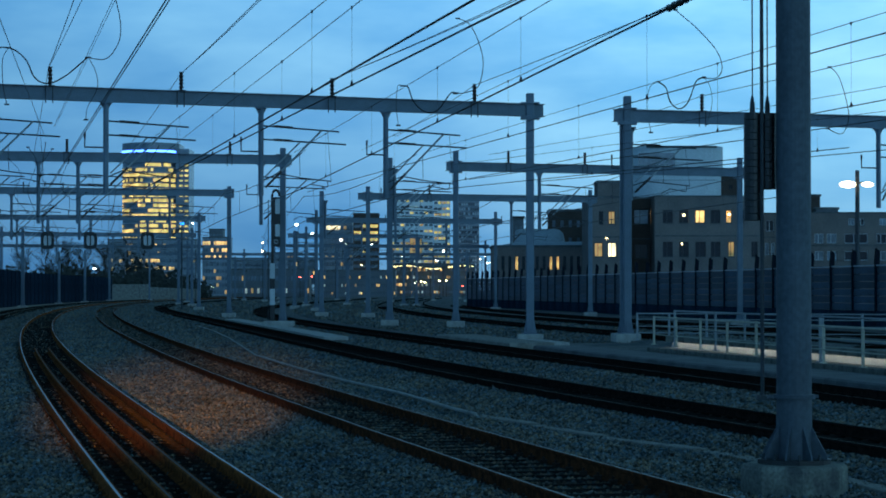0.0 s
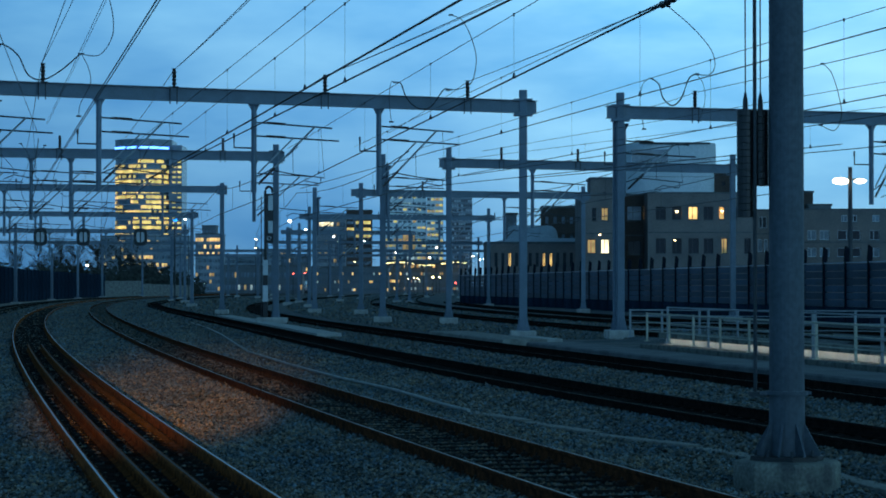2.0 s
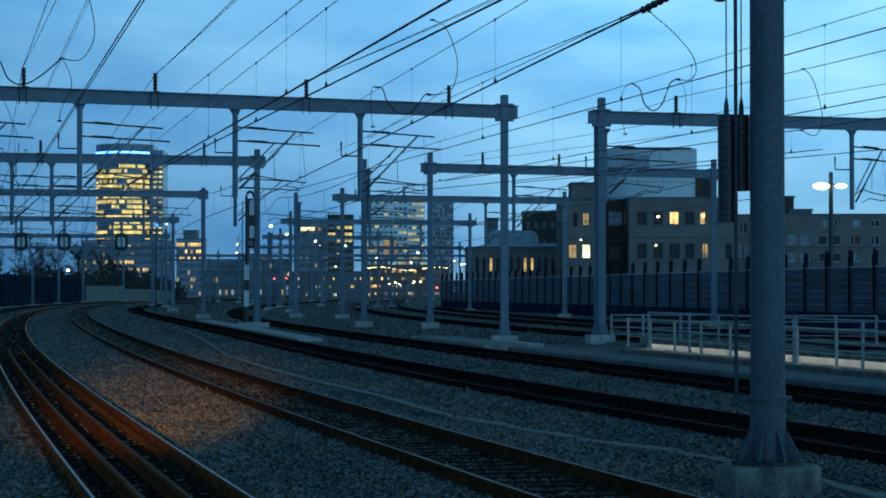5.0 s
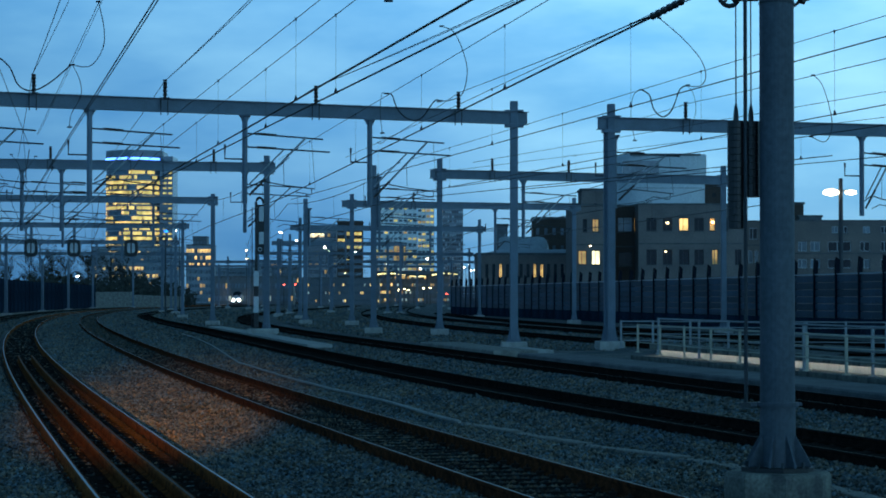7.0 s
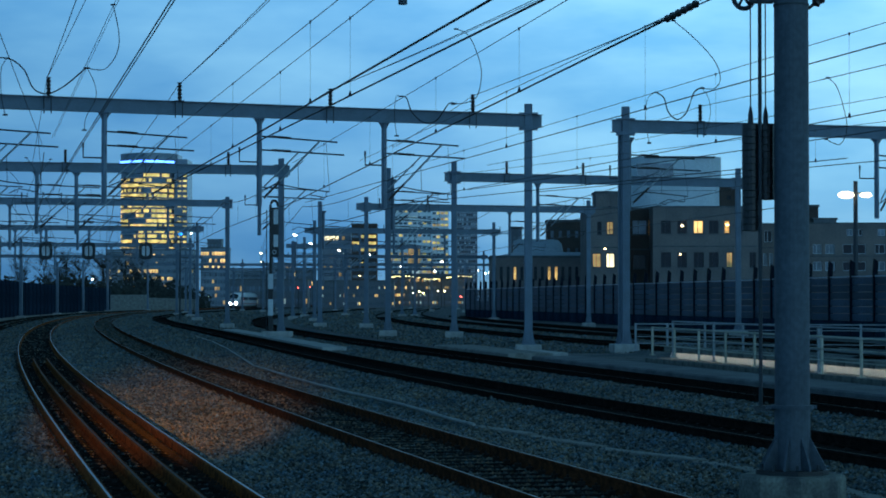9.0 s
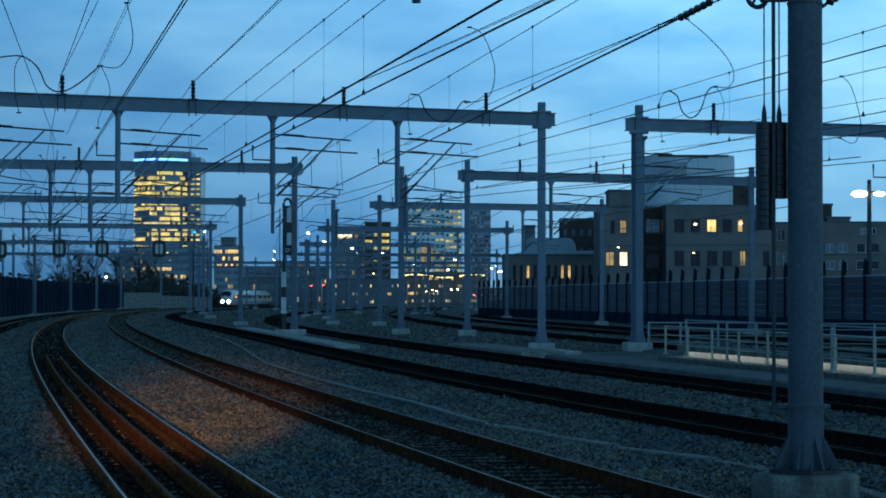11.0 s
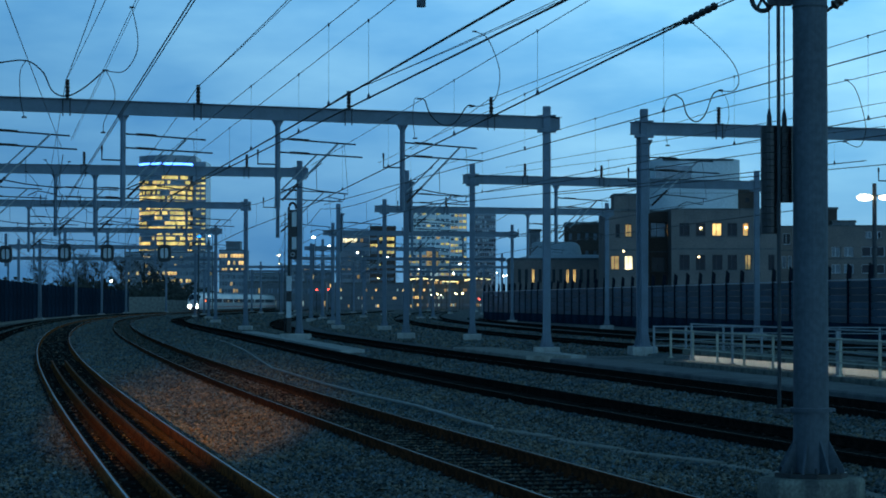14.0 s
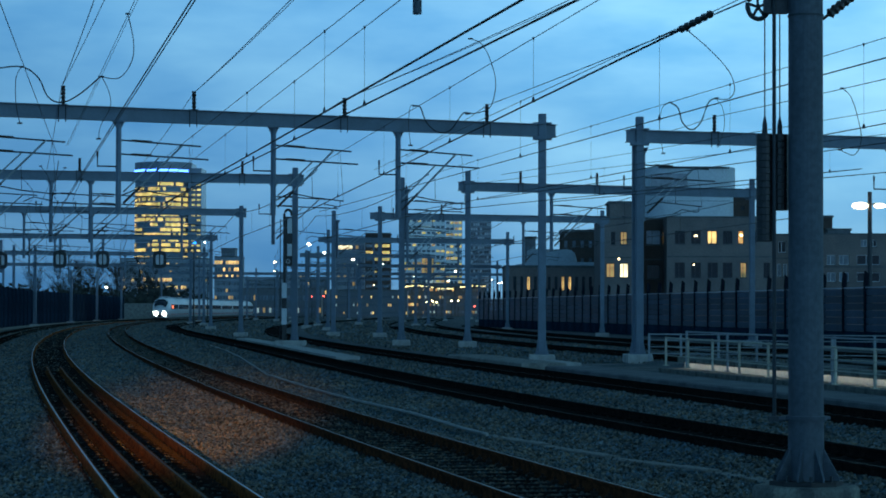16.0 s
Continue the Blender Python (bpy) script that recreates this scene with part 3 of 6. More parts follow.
def cantilever_parts(t, x, y, z, reach, ux, uy, drop=3.6):
    """A drop post under the beam with two arms, a stay and a registration arm to the wires; (ux, uy): the way the arms point."""
    u = Vector((ux, uy, 0)).normalized()
    o = Vector((x, y, z))
    bm = bmesh.new()
    tube(bm, [o, o - Vector((0, 0, drop))], 0.11, 8)
    box(bm, x - 0.22, x + 0.22, y - 0.22, y + 0.22, z - 0.06, z)
    drop_post = part("drop_post", bm, STEEL, t)
    for k in (-1, 1):
        v = ((0.09, 0.0), (0.25, 0.0), (0.09, -0.3))
        gb = bmesh.new()
        ring = [[gb.verts.new(o + u * (k * a) + Vector((-uy * w, ux * w, c))) for a, c in v] for w in (-0.02, 0.02)]
        gb.faces.new(ring[0])
        gb.faces.new(ring[1][::-1])
        for i in range(3):
            gb.faces.new((ring[0][i], ring[1][i], ring[1][(i + 1) % 3], ring[0][(i + 1) % 3]))
        part("gusset", gb, STEEL, drop_post)
    up = Vector((0, 0, 1))
    a1, a2, low = o - up * 0.75, o - up * 1.3, o - up * (drop - 0.35)
    e1, e2 = a1 + u * reach - up * 0.15, a2 + u * (reach + 0.3) - up * 0.12
    bm = bmesh.new()
    tube(bm, [a1 + u * 0.1, e1], 0.036, 6)
    tube(bm, [a2 + u * 0.1, e2], 0.036, 6)
    part("top_arm", bm, STEEL_DARK, drop_post)
    bm = bmesh.new()
    foot, head = low + u * 0.2, a1 + u * (reach * 0.78) - up * 0.1
    foot2, head2 = low + u * 0.2 + up * 0.45, a2 + u * (reach * 0.5) - up * 0.06
    tube(bm, [foot, head], 0.042, 6)
    tube(bm, [foot2, head2], 0.032, 6)
    part("cantilever_arm", bm, GALVANISED, drop_post)
    # the registration arm, bowed, with the steady arm that holds the contact wire
    bm = bmesh.new()
    r0 = foot.lerp(head, 0.22)
    r1, r2 = low + u * (reach * 0.5) + up * 0.42, low + u * (reach * 0.9) + up * 0.30
    tube(bm, [low + up * 0.3 + u * 0.1, r0 + up * 0.05, r1, r2], 0.026, 6)
    s0 = r2 - u * 0.15
    tube(bm, [s0, s0 - up * 0.22, s0 - u * 0.25 - up * 0.24], 0.022, 5)
    tube(bm, [s0 - u * 0.05 - up * 0.24, s0 - u * 0.75 - up * 0.13, s0 - u * 1.15 - up * 0.32], 0.02, 5)
    tube(bm, [foot.lerp(head, 0.6), r1], 0.012, 5)
    tube(bm, [e1 - u * 0.5, r2], 0.008, 4)
    part("registration_arm", bm, STEEL_DARK, drop_post)
    # the short bracket on the other side
    bm = bmesh.new()
    k0 = a2 - up * 0.5
    tube(bm, [k0, k0 - u * 0.85, k0 - u * 0.85 + up * 0.5], 0.035, 5)
    tube(bm, [k0 - u * 0.85 + up * 0.38, k0 - u * 0.85 + up * 0.58], 0.045, 6)
    part("feeder_bracket", bm, STEEL_DARK, drop_post)
    for p0, d in ((a1 + u * 0.55, (e1 - a1).normalized() * 0.8), (a2 + u * 0.55, (e2 - a2).normalized() * 0.8), (foot, (head - foot).normalized() * 0.95)):
        pts = [p0 + d * (i / 10) for i in range(11)]
        part("insulator", tube(bmesh.new(), pts, [0.042 if i % 2 else 0.058 for i in range(11)], 8), PORCELAIN, drop_post, "ribbed brown insulator")


def stub(t, x, y, z, up=0.75):
    """A feeder insulator standing on a beam and its bolts beneath."""
    bm = bmesh.new()
    pts = [Vector((x, y, z + up * i / 10)) for i in range(11)]
    tube(bm, pts, [0.06 if i % 2 else 0.1 for i in range(11)], 8)
    standing = part("standing_insulator", bm, PORCELAIN, t, "ribbed standing insulator")
    bm = boxes((x - 0.2, x + 0.2, y - 0.2, y + 0.2, z - 0.03, z + 0.02), (x - 0.16, x - 0.12, y - 0.22, y - 0.18, z - 0.68, z), (x + 0.12, x + 0.16, y - 0.22, y - 0.18, z - 0.68, z))
    part("clamp", bm, STEEL_DARK, standing)


def portal(p, q, z, posts, drops, stubs=(), top=10.4, depth=0.55, reach=3.4, label="grey steel portal carrying overhead wires across the tracks"):
    """A portal from p to q with its beam's middle at z; posts and drops: places along the beam, 0 to 1."""
    t = thing("catenary_portal", Matrix(), label, "catenary portal", "portals over the tracks")
    p, q = Vector((*p, z)), Vector((*q, z))
    bm = h_beam(bmesh.new(), p, q, 0.34, depth, 0.03)
    part("beam", bm, STEEL, t)
    d = (q - p).normalized()
    for s in posts:
        c = p.lerp(q, s)
        column = post_parts(t, c.x, c.y, top)
        for z0, z1 in ((z - depth / 2 - 0.12, z - depth / 2 - 0.003), (z + depth / 2 + 0.003, z + depth / 2 + 0.06)):
            part("bracket", boxes((c.x - 0.4, c.x + 0.4, c.y - 0.26, c.y + 0.26, z0, z1)), STEEL, column)
    for s in drops:
        c = p.lerp(q, s)
        cantilever_parts(t, c.x, c.y, z - depth / 2, reach, d.x, d.y)
    for s in stubs:
        c = p.lerp(q, s)
        stub(t, c.x, c.y, z + depth / 2)
    return t


def mast(x, y, top, arms, heading, label="grey steel mast with cantilever arms for the overhead wires"):
    t = thing("catenary_mast", Matrix(), label, "catenary mast", "masts beside the tracks")
    post_parts(t, x, y, top, 0.36)
    ux, uy = math.cos(heading), math.sin(heading)
    for reach, z in arms:
        cantilever_parts(t, x + ux * 0.3, y + uy * 0.3, z, reach, ux, uy, 3.2)
    return t


# the portals stand one behind another along the curve, on both sides of the middle masts
portal((-24.5, 84.04), (4.3, 96.9), 9.68, (0.0, 0.98), (0.213, 0.389, 0.594, 0.768), (0.318, 0.487, 0.692, 0.897))
first_right = portal((7.4, 97.8), (25.5, 103.5), 9.55, (0.033, 1.0), (0.674,), (0.219,), reach=2.0)
portal((-40.0, 126.4), (-9.0, 134.1), 9.7, (0.0, 0.984), (0.399, 0.536, 0.607, 0.943), (0.885, 0.587), reach=3.6)
portal((0.2, 136.7), (19.3, 144.1), 9.47, (0.03, 0.98), (0.300,), (0.199, 0.450), reach=3.6)
portal((-56.0, 173.0), (-17.0, 183.8), 9.85, (0.0, 0.99), (0.559, 0.691, 0.870), (), reach=3.6)
portal((-6.9, 183.5), (13.0, 190.5), 9.6, (0.04, 0.97), (0.152, 0.632), (0.291,), reach=3.6)
portal((-72.0, 238.0), (-26.2, 249.2), 9.84, (0.0, 0.985), (0.566, 0.624, 0.844), (), reach=3.6)
portal((-14.4, 238.0), (6.4, 244.0), 9.35, (0.05, 0.965), (0.278, 0.710), (), reach=3.6)
portal((-60.0, 300.0), (-33.5, 306.5), 9.4, (0.05, 0.98), (0.315, 0.590), (), reach=3.6)
portal((-20.6, 300.0), (-3.6, 306.0), 9.2, (0.14, 0.90), (0.437,), (), reach=3.6)
portal((-76.0, 380.0), (-41.0, 388.0), 9.4, (0.0, 0.92), (), (), reach=3.6)
portal((-28.0, 380.0), (8.0, 388.0), 9.4, (0.02, 0.42, 0.98), (), (), reach=3.6)
portal((-60.0, 462.0), (-22.0, 470.0), 9.3, (0.0, 0.5, 1.0), (0.25, 0.75), (), reach=3.6)
portal((-20.0, 462.0), (16.0, 470.0), 9.3, (0.02, 0.5, 0.98), (0.3, 0.7), (), reach=3.6)
portal((-62.0, 552.0), (4.0, 560.0), 9.6, (0.0, 0.33, 0.66, 1.0), (0.2, 0.5, 0.8), (), reach=3.6)
mast(-3.35, 142.0, 10.3, ((3.4, 9.6),), 0.25)
mast(-10.2, 190.0, 10.3, ((3.4, 9.5),), 0.25)
mast(7.9, 98.6, 9.2, ((3.0, 9.1),), 0.2)
mast(-50.2, 270.0, 9.3, (), 0.25, "slender grey steel mast beside the dark barrier wall")
mast(-56.4, 332.0, 7.6, (), 0.25, "slender grey steel mast beside the dark barrier wall")
mast(-60.2, 380.0, 8.3, (), 0.25, "slender grey steel mast beside the dark barrier wall")
mast(-17.6, 268.0, 9.0, ((3.0, 8.9),), 0.25)
mast(-14.0, 330.0, 9.6, ((3.0, 9.0),), 0.25)
mast(-26.0, 345.0, 9.6, ((3.0, 9.0),), 0.25)
mast(-62.0, 420.0, 9.6, ((3.0, 9.0),), 0.25)
for mx, my in ((-38.6, 330.0), (-21.4, 352.0), (-9.2, 402.0), (-3.5, 300.0), (-33.5, 425.0), (-46.0, 500.0), (-17.0, 515.0), (4.5, 430.0), (-8.0, 590.0)):
    mast(mx, my, 9.4, ((3.0, 9.0),), 0.25)

# ---- overhead wires ----
def wires_over(key, y0, y1, supports, shift=0.0, low=6.2, high=7.75, label="contact wire and messenger wire with thin droppers over a track"):
    line = TRACK[key]
    t = thing("overhead_wire", Matrix(), label, "overhead wire", "overhead wires")
    marks = [y0] + [s for s in supports if y0 < s < y1] + [y1]
    zig = 0.2
    contact, carrier = bmesh.new(), bmesh.new()
    for a, b in zip(marks, marks[1:]):
        n = max(8, int((b - a) / 5))
        pa, pb = line.at(a, shift + zig), line.at(b, shift - zig)
        lows, highs = [], []
        for i in range(n + 1):
            u = i / n
            c = pa.lerp(pb, u)
            lows.append(c + Vector((0, 0, low)))
            highs.append(c + Vector((0, 0, high - (high - low) * 0.34 * 4 * u * (1 - u) * min(1, (b - a) / 45))))
        tube(contact, lows, 0.02, 5)
        tube(carrier, highs, 0.018, 5)
        for i in range(2, n, 2):
            part("dropper", tubes(([lows[i], highs[i]], 0.006, 4)), WIRE, t)
        zig = -zig
    part("contact_wire", contact, WIRE, t)
    part("messenger_wire", carrier, WIRE, t)
    return t


def feeder(points, r=0.014, sag=0.5, label="dark feeder wire slung between the portals"):
    t = thing("feeder_wire", Matrix(), label, "feeder wire", "feeder wires")
    bm = bmesh.new()
    for p, q in zip(points, points[1:]):
        p, q = Vector(p), Vector(q)
        s = sag * min(1.5, (q - p).length / 50)
        tube(bm, [p.lerp(q, i / 16) - Vector((0, 0, s * 4 * (i / 16) * (1 - i / 16))) for i in range(17)], r, 5)
    part("strand", bm, WIRE, t)
    return t


for key, sup in (("A", (88, 129, 180, 243, 303)), ("B", (90, 131, 182, 246, 305)), ("C", (93, 134, 185, 248, 305)), ("D", (96, 139, 189, 243, 303)), ("E", (99, 141, 188, 243, 303)), ("F", (101, 143, 190, 243, 303)), ("Z", (84, 127, 176, 240, 302))):
    wires_over(key, sup[0], 420, sup[1:])


def near_span(contact, carrier, marks, radius=0.013, label="contact wire and messenger wire running overhead, joined by thin droppers"):
    """The wires from the first portal to beyond the camera: straight contact wire, slack messenger, droppers at shares of the length."""
    t = thing("overhead_wire", Matrix(), label, "overhead wire", "overhead wires")
    c0, c1 = Vector(contact[0]), Vector(contact[1])
    part("contact_wire", tubes(([c0, c1], radius, 6), ([c0 + Vector((0.06, 0, 0.015)), c1 + Vector((0.06, 0, 0.015))], radius * 0.8, 5)), WIRE, t)
    if carrier:
        m0, m1 = Vector(carrier[0]), Vector(carrier[1])
        part("messenger_wire", tubes(([m0, m1], 0.0095, 5)), WIRE, t)
        for y in marks:
            a = c0.lerp(c1, (y - c0.y) / (c1.y - c0.y))
            k = a.x / a.y
            b = m0.lerp(m1, (k * m0.y - m0.x) / ((m1.x - m0.x) - k * (m1.y - m0.y)))
            part("dropper", tubes(([a, b], 0.0032, 4)), WIRE, t)
            part("dropper_clamp", tubes(([a - Vector((0, 0, 0.02)), a + Vector((0, 0, 0.09))], [0.045, 0.018], 6)), STEEL_DARK, t)
            part("dropper_clamp", tubes(([b - Vector((0, 0, 0.05)), b + Vector((0, 0, 0.025))], [0.012, 0.03], 6)), STEEL_DARK, t)
    return t


near_span(((-16.52, 94.34, 6.20), (-3.35, 29.41, 6.20)), ((-8.08, 38.90, 7.80), (-15.13, 85.85, 7.80)), ())
near_span(((-12.53, 94.34, 6.20), (1.02, 29.88, 6.20)), ((-12.93, 95.01, 7.80), (-1.36, 40.54, 7.80)), (48.0, 62.0, 78.0))
near_span(((-12.32, 93.29, 6.20), (1.71, 30.20, 6.20)), ((-11.75, 95.40, 7.80), (-0.65, 40.26, 7.80)), (46.3, 55.8, 70.0))
near_span(((-5.79, 93.29, 6.20), (3.40, 33.47, 6.20)), ((-6.28, 95.40, 7.80), (2.84, 41.12, 7.80)), (45.4, 56.5, 70.0, 84.0))
near_span(((-5.83, 97.07, 6.20), (7.84, 34.15, 6.20)), ((-3.44, 95.47, 7.90), (5.40, 42.58, 7.90)), (49.6, 62.0, 78.0), 0.012)
near_span(((-1.20, 94.34, 6.20), (10.77, 45.97, 6.20)), ((-0.76, 95.40, 7.80), (10.11, 43.11, 7.80)), (51.7, 60.0, 72.0, 86.0), 0.012)
near_span(((1.01, 88.16, 6.30), (12.46, 53.19, 6.30)), ((1.99, 97.00, 7.80), (14.07, 60.02, 7.80)), (), 0.011)
near_span(((-13.88, 80.48, 7.80), (-5.71, 40.75, 7.80)), None, (), 0.007)
FEED = "pair of dark feeder wires carried on the portal's standing insulators"
for a, b, c, w in (((-25.03, 138.17, 10.40), (-15.19, 86.90, 10.55), (-9.60, 60.60, 10.70), 0.16), ((-18.71, 133.76, 10.40), (-10.39, 89.40, 10.55), (-3.97, 60.07, 10.70), 0.08), ((-11.20, 122.97, 10.40), (-4.53, 91.81, 10.55), (3.51, 61.90, 10.70), 0.14),
                   ((-2.60, 123.87, 10.40), (1.32, 94.35, 10.55), (8.44, 61.68, 10.70), 0.10), ((9.82, 107.23, 10.40), (11.38, 99.00, 10.50), (17.77, 75.81, 10.60), 0.10)):
    feeder((a, b, c), 0.014, 0.1, FEED)
    o = Vector((w, 0, 0.03))
    feeder((a, b, Vector(c) + o * 2.2), 0.011, 0.1, FEED)


def cable(points, r=0.016, label="slack black jumper cable hanging in a curve between the wires"):
    """A slack cable smoothed through a few hanging points."""
    t = thing("jumper_cable", Matrix(), label, "jumper cable", "jumper cables")
    pts = [Vector(p) for p in points]
    out = []
    for i in range(len(pts) - 1):
        p0, p1, p2, p3 = pts[max(i - 1, 0)], pts[i], pts[i + 1], pts[min(i + 2, len(pts) - 1)]
        for k in range(8):
            u = k / 8
            out.append(0.5 * ((2 * p1) + (p2 - p0) * u + (2 * p0 - 5 * p1 + 4 * p2 - p3) * u * u + (3 * p1 - p0 - 3 * p2 + p3) * u ** 3))
    out.append(pts[-1])
    part("cable", tubes((out, r, 5)), WIRE, t)
    for p in (pts[0], pts[-1]):
        part("clamp", tubes(([p - Vector((0.09, 0, 0)), p + Vector((0.09, 0, 0))], 0.035, 6)), STEEL_DARK, t)


cable(((-17.53, 86.00, 11.15), (-16.56, 86.00, 11.22), (-15.92, 86.00, 10.79), (-15.55, 86.00, 10.07), (-15.01, 86.00, 9.86), (-14.34, 86.00, 10.18), (-13.55, 86.00, 10.85)), 0.028)
cable(((-13.55, 86.00, 10.85), (-12.69, 85.00, 10.70), (-12.08, 84.00, 11.21), (-11.87, 83.00, 11.83), (-11.94, 82.00, 12.74)), 0.018)
cable(((-16.56, 86.00, 11.22), (-16.78, 86.00, 10.79), (-16.77, 86.00, 9.81), (-16.62, 86.00, 9.06)), 0.016)
cable(((-13.50, 86.00, 10.85), (-13.22, 86.00, 10.25), (-13.33, 87.00, 9.77), (-13.70, 87.00, 9.03), (-13.76, 87.00, 8.55)), 0.014)
cable(((-1.84, 93.00, 8.77), (-1.93, 93.00, 9.63), (-1.86, 93.00, 10.38), (-1.68, 93.00, 10.40)), 0.013)
cable(((-1.68, 93.00, 10.40), (-1.44, 93.00, 10.33), (-1.21, 93.00, 9.75), (-0.74, 93.00, 9.33), (-0.21, 93.00, 9.40), (0.30, 93.00, 10.08), (0.56, 93.00, 10.10)), 0.026)
cable(((0.49, 94.00, 10.16), (1.08, 94.00, 10.24), (1.49, 93.00, 10.45), (1.64, 92.00, 11.28), (1.38, 90.00, 11.98), (1.01, 88.00, 12.38), (0.57, 87.00, 12.46)), 0.018)
cable(((9.12, 99.00, 8.89), (8.95, 99.00, 10.00), (9.07, 99.00, 10.87), (9.42, 99.00, 11.12)), 0.014)
cable(((9.42, 99.00, 11.12), (9.77, 99.00, 10.87), (9.96, 99.00, 10.25), (10.36, 99.00, 9.93), (10.76, 99.00, 10.25), (11.10, 99.00, 11.12), (11.45, 99.00, 11.32)), 0.03)
cable(((11.45, 99.00, 11.29), (11.88, 98.00, 11.20), (12.00, 97.00, 11.54), (11.52, 95.00, 12.06), (10.39, 92.00, 12.62), (9.27, 90.00, 13.16)), 0.02)
cable(((11.45, 99.00, 11.29), (11.72, 99.00, 10.87), (11.80, 99.00, 10.13), (11.55, 99.00, 9.26)), 0.012)
SQUIGGLE = "thin slack cable hanging in waves below a portal"
cable(((-23.9, 130.0, 10.2), (-23.4, 130.0, 9.3), (-23.9, 130.0, 7.7), (-23.3, 130.0, 6.2)), 0.016, SQUIGGLE)
cable(((-22.5, 130.0, 10.1), (-23.2, 130.0, 8.8), (-22.5, 130.0, 7.3), (-23.0, 130.0, 6.3)), 0.014, SQUIGGLE)
cable(((-24.9, 129.5, 9.5), (-24.2, 129.5, 8.6), (-24.6, 129.5, 7.5), (-23.8, 129.5, 6.4)), 0.014, SQUIGGLE)
cable(((-21.6, 130.5, 9.5), (-22.1, 130.5, 8.1), (-21.4, 130.5, 7.2), (-20.6, 130.5, 7.6)), 0.014, SQUIGGLE)
cable(((16.96, 99.00, 11.77), (17.35, 99.00, 11.37), (17.67, 99.00, 10.38), (17.97, 100.00, 9.58), (17.67, 100.00, 8.91), (17.04, 100.00, 9.13)), 0.018)


def line_insulator(p, q, label="dark ribbed line insulator in a wire"):
    t = thing("line_insulator", Matrix(), label, "insulator")
    p, q = Vector(p), Vector(q)
    part("insulator", tubes(([p.lerp(q, i / 12) for i in range(13)], [0.012] + [0.035 if i % 2 else 0.06 for i in range(11)] + [0.012], 8)), PORCELAIN, t)


line_insulator((3.35, 33.81, 6.20), (3.63, 31.81, 6.20))
near_span(((-2.41, 102.34, 6.30), (12.27, 68.47, 6.30)), ((0.42, 104.91, 7.80), (16.21, 69.17, 7.80)), (70.0, 84.0), 0.012)
near_span(((3.74, 90.00, 6.30), (15.42, 65.84, 6.30)), None, (), 0.011)

rng = random.Random(7)

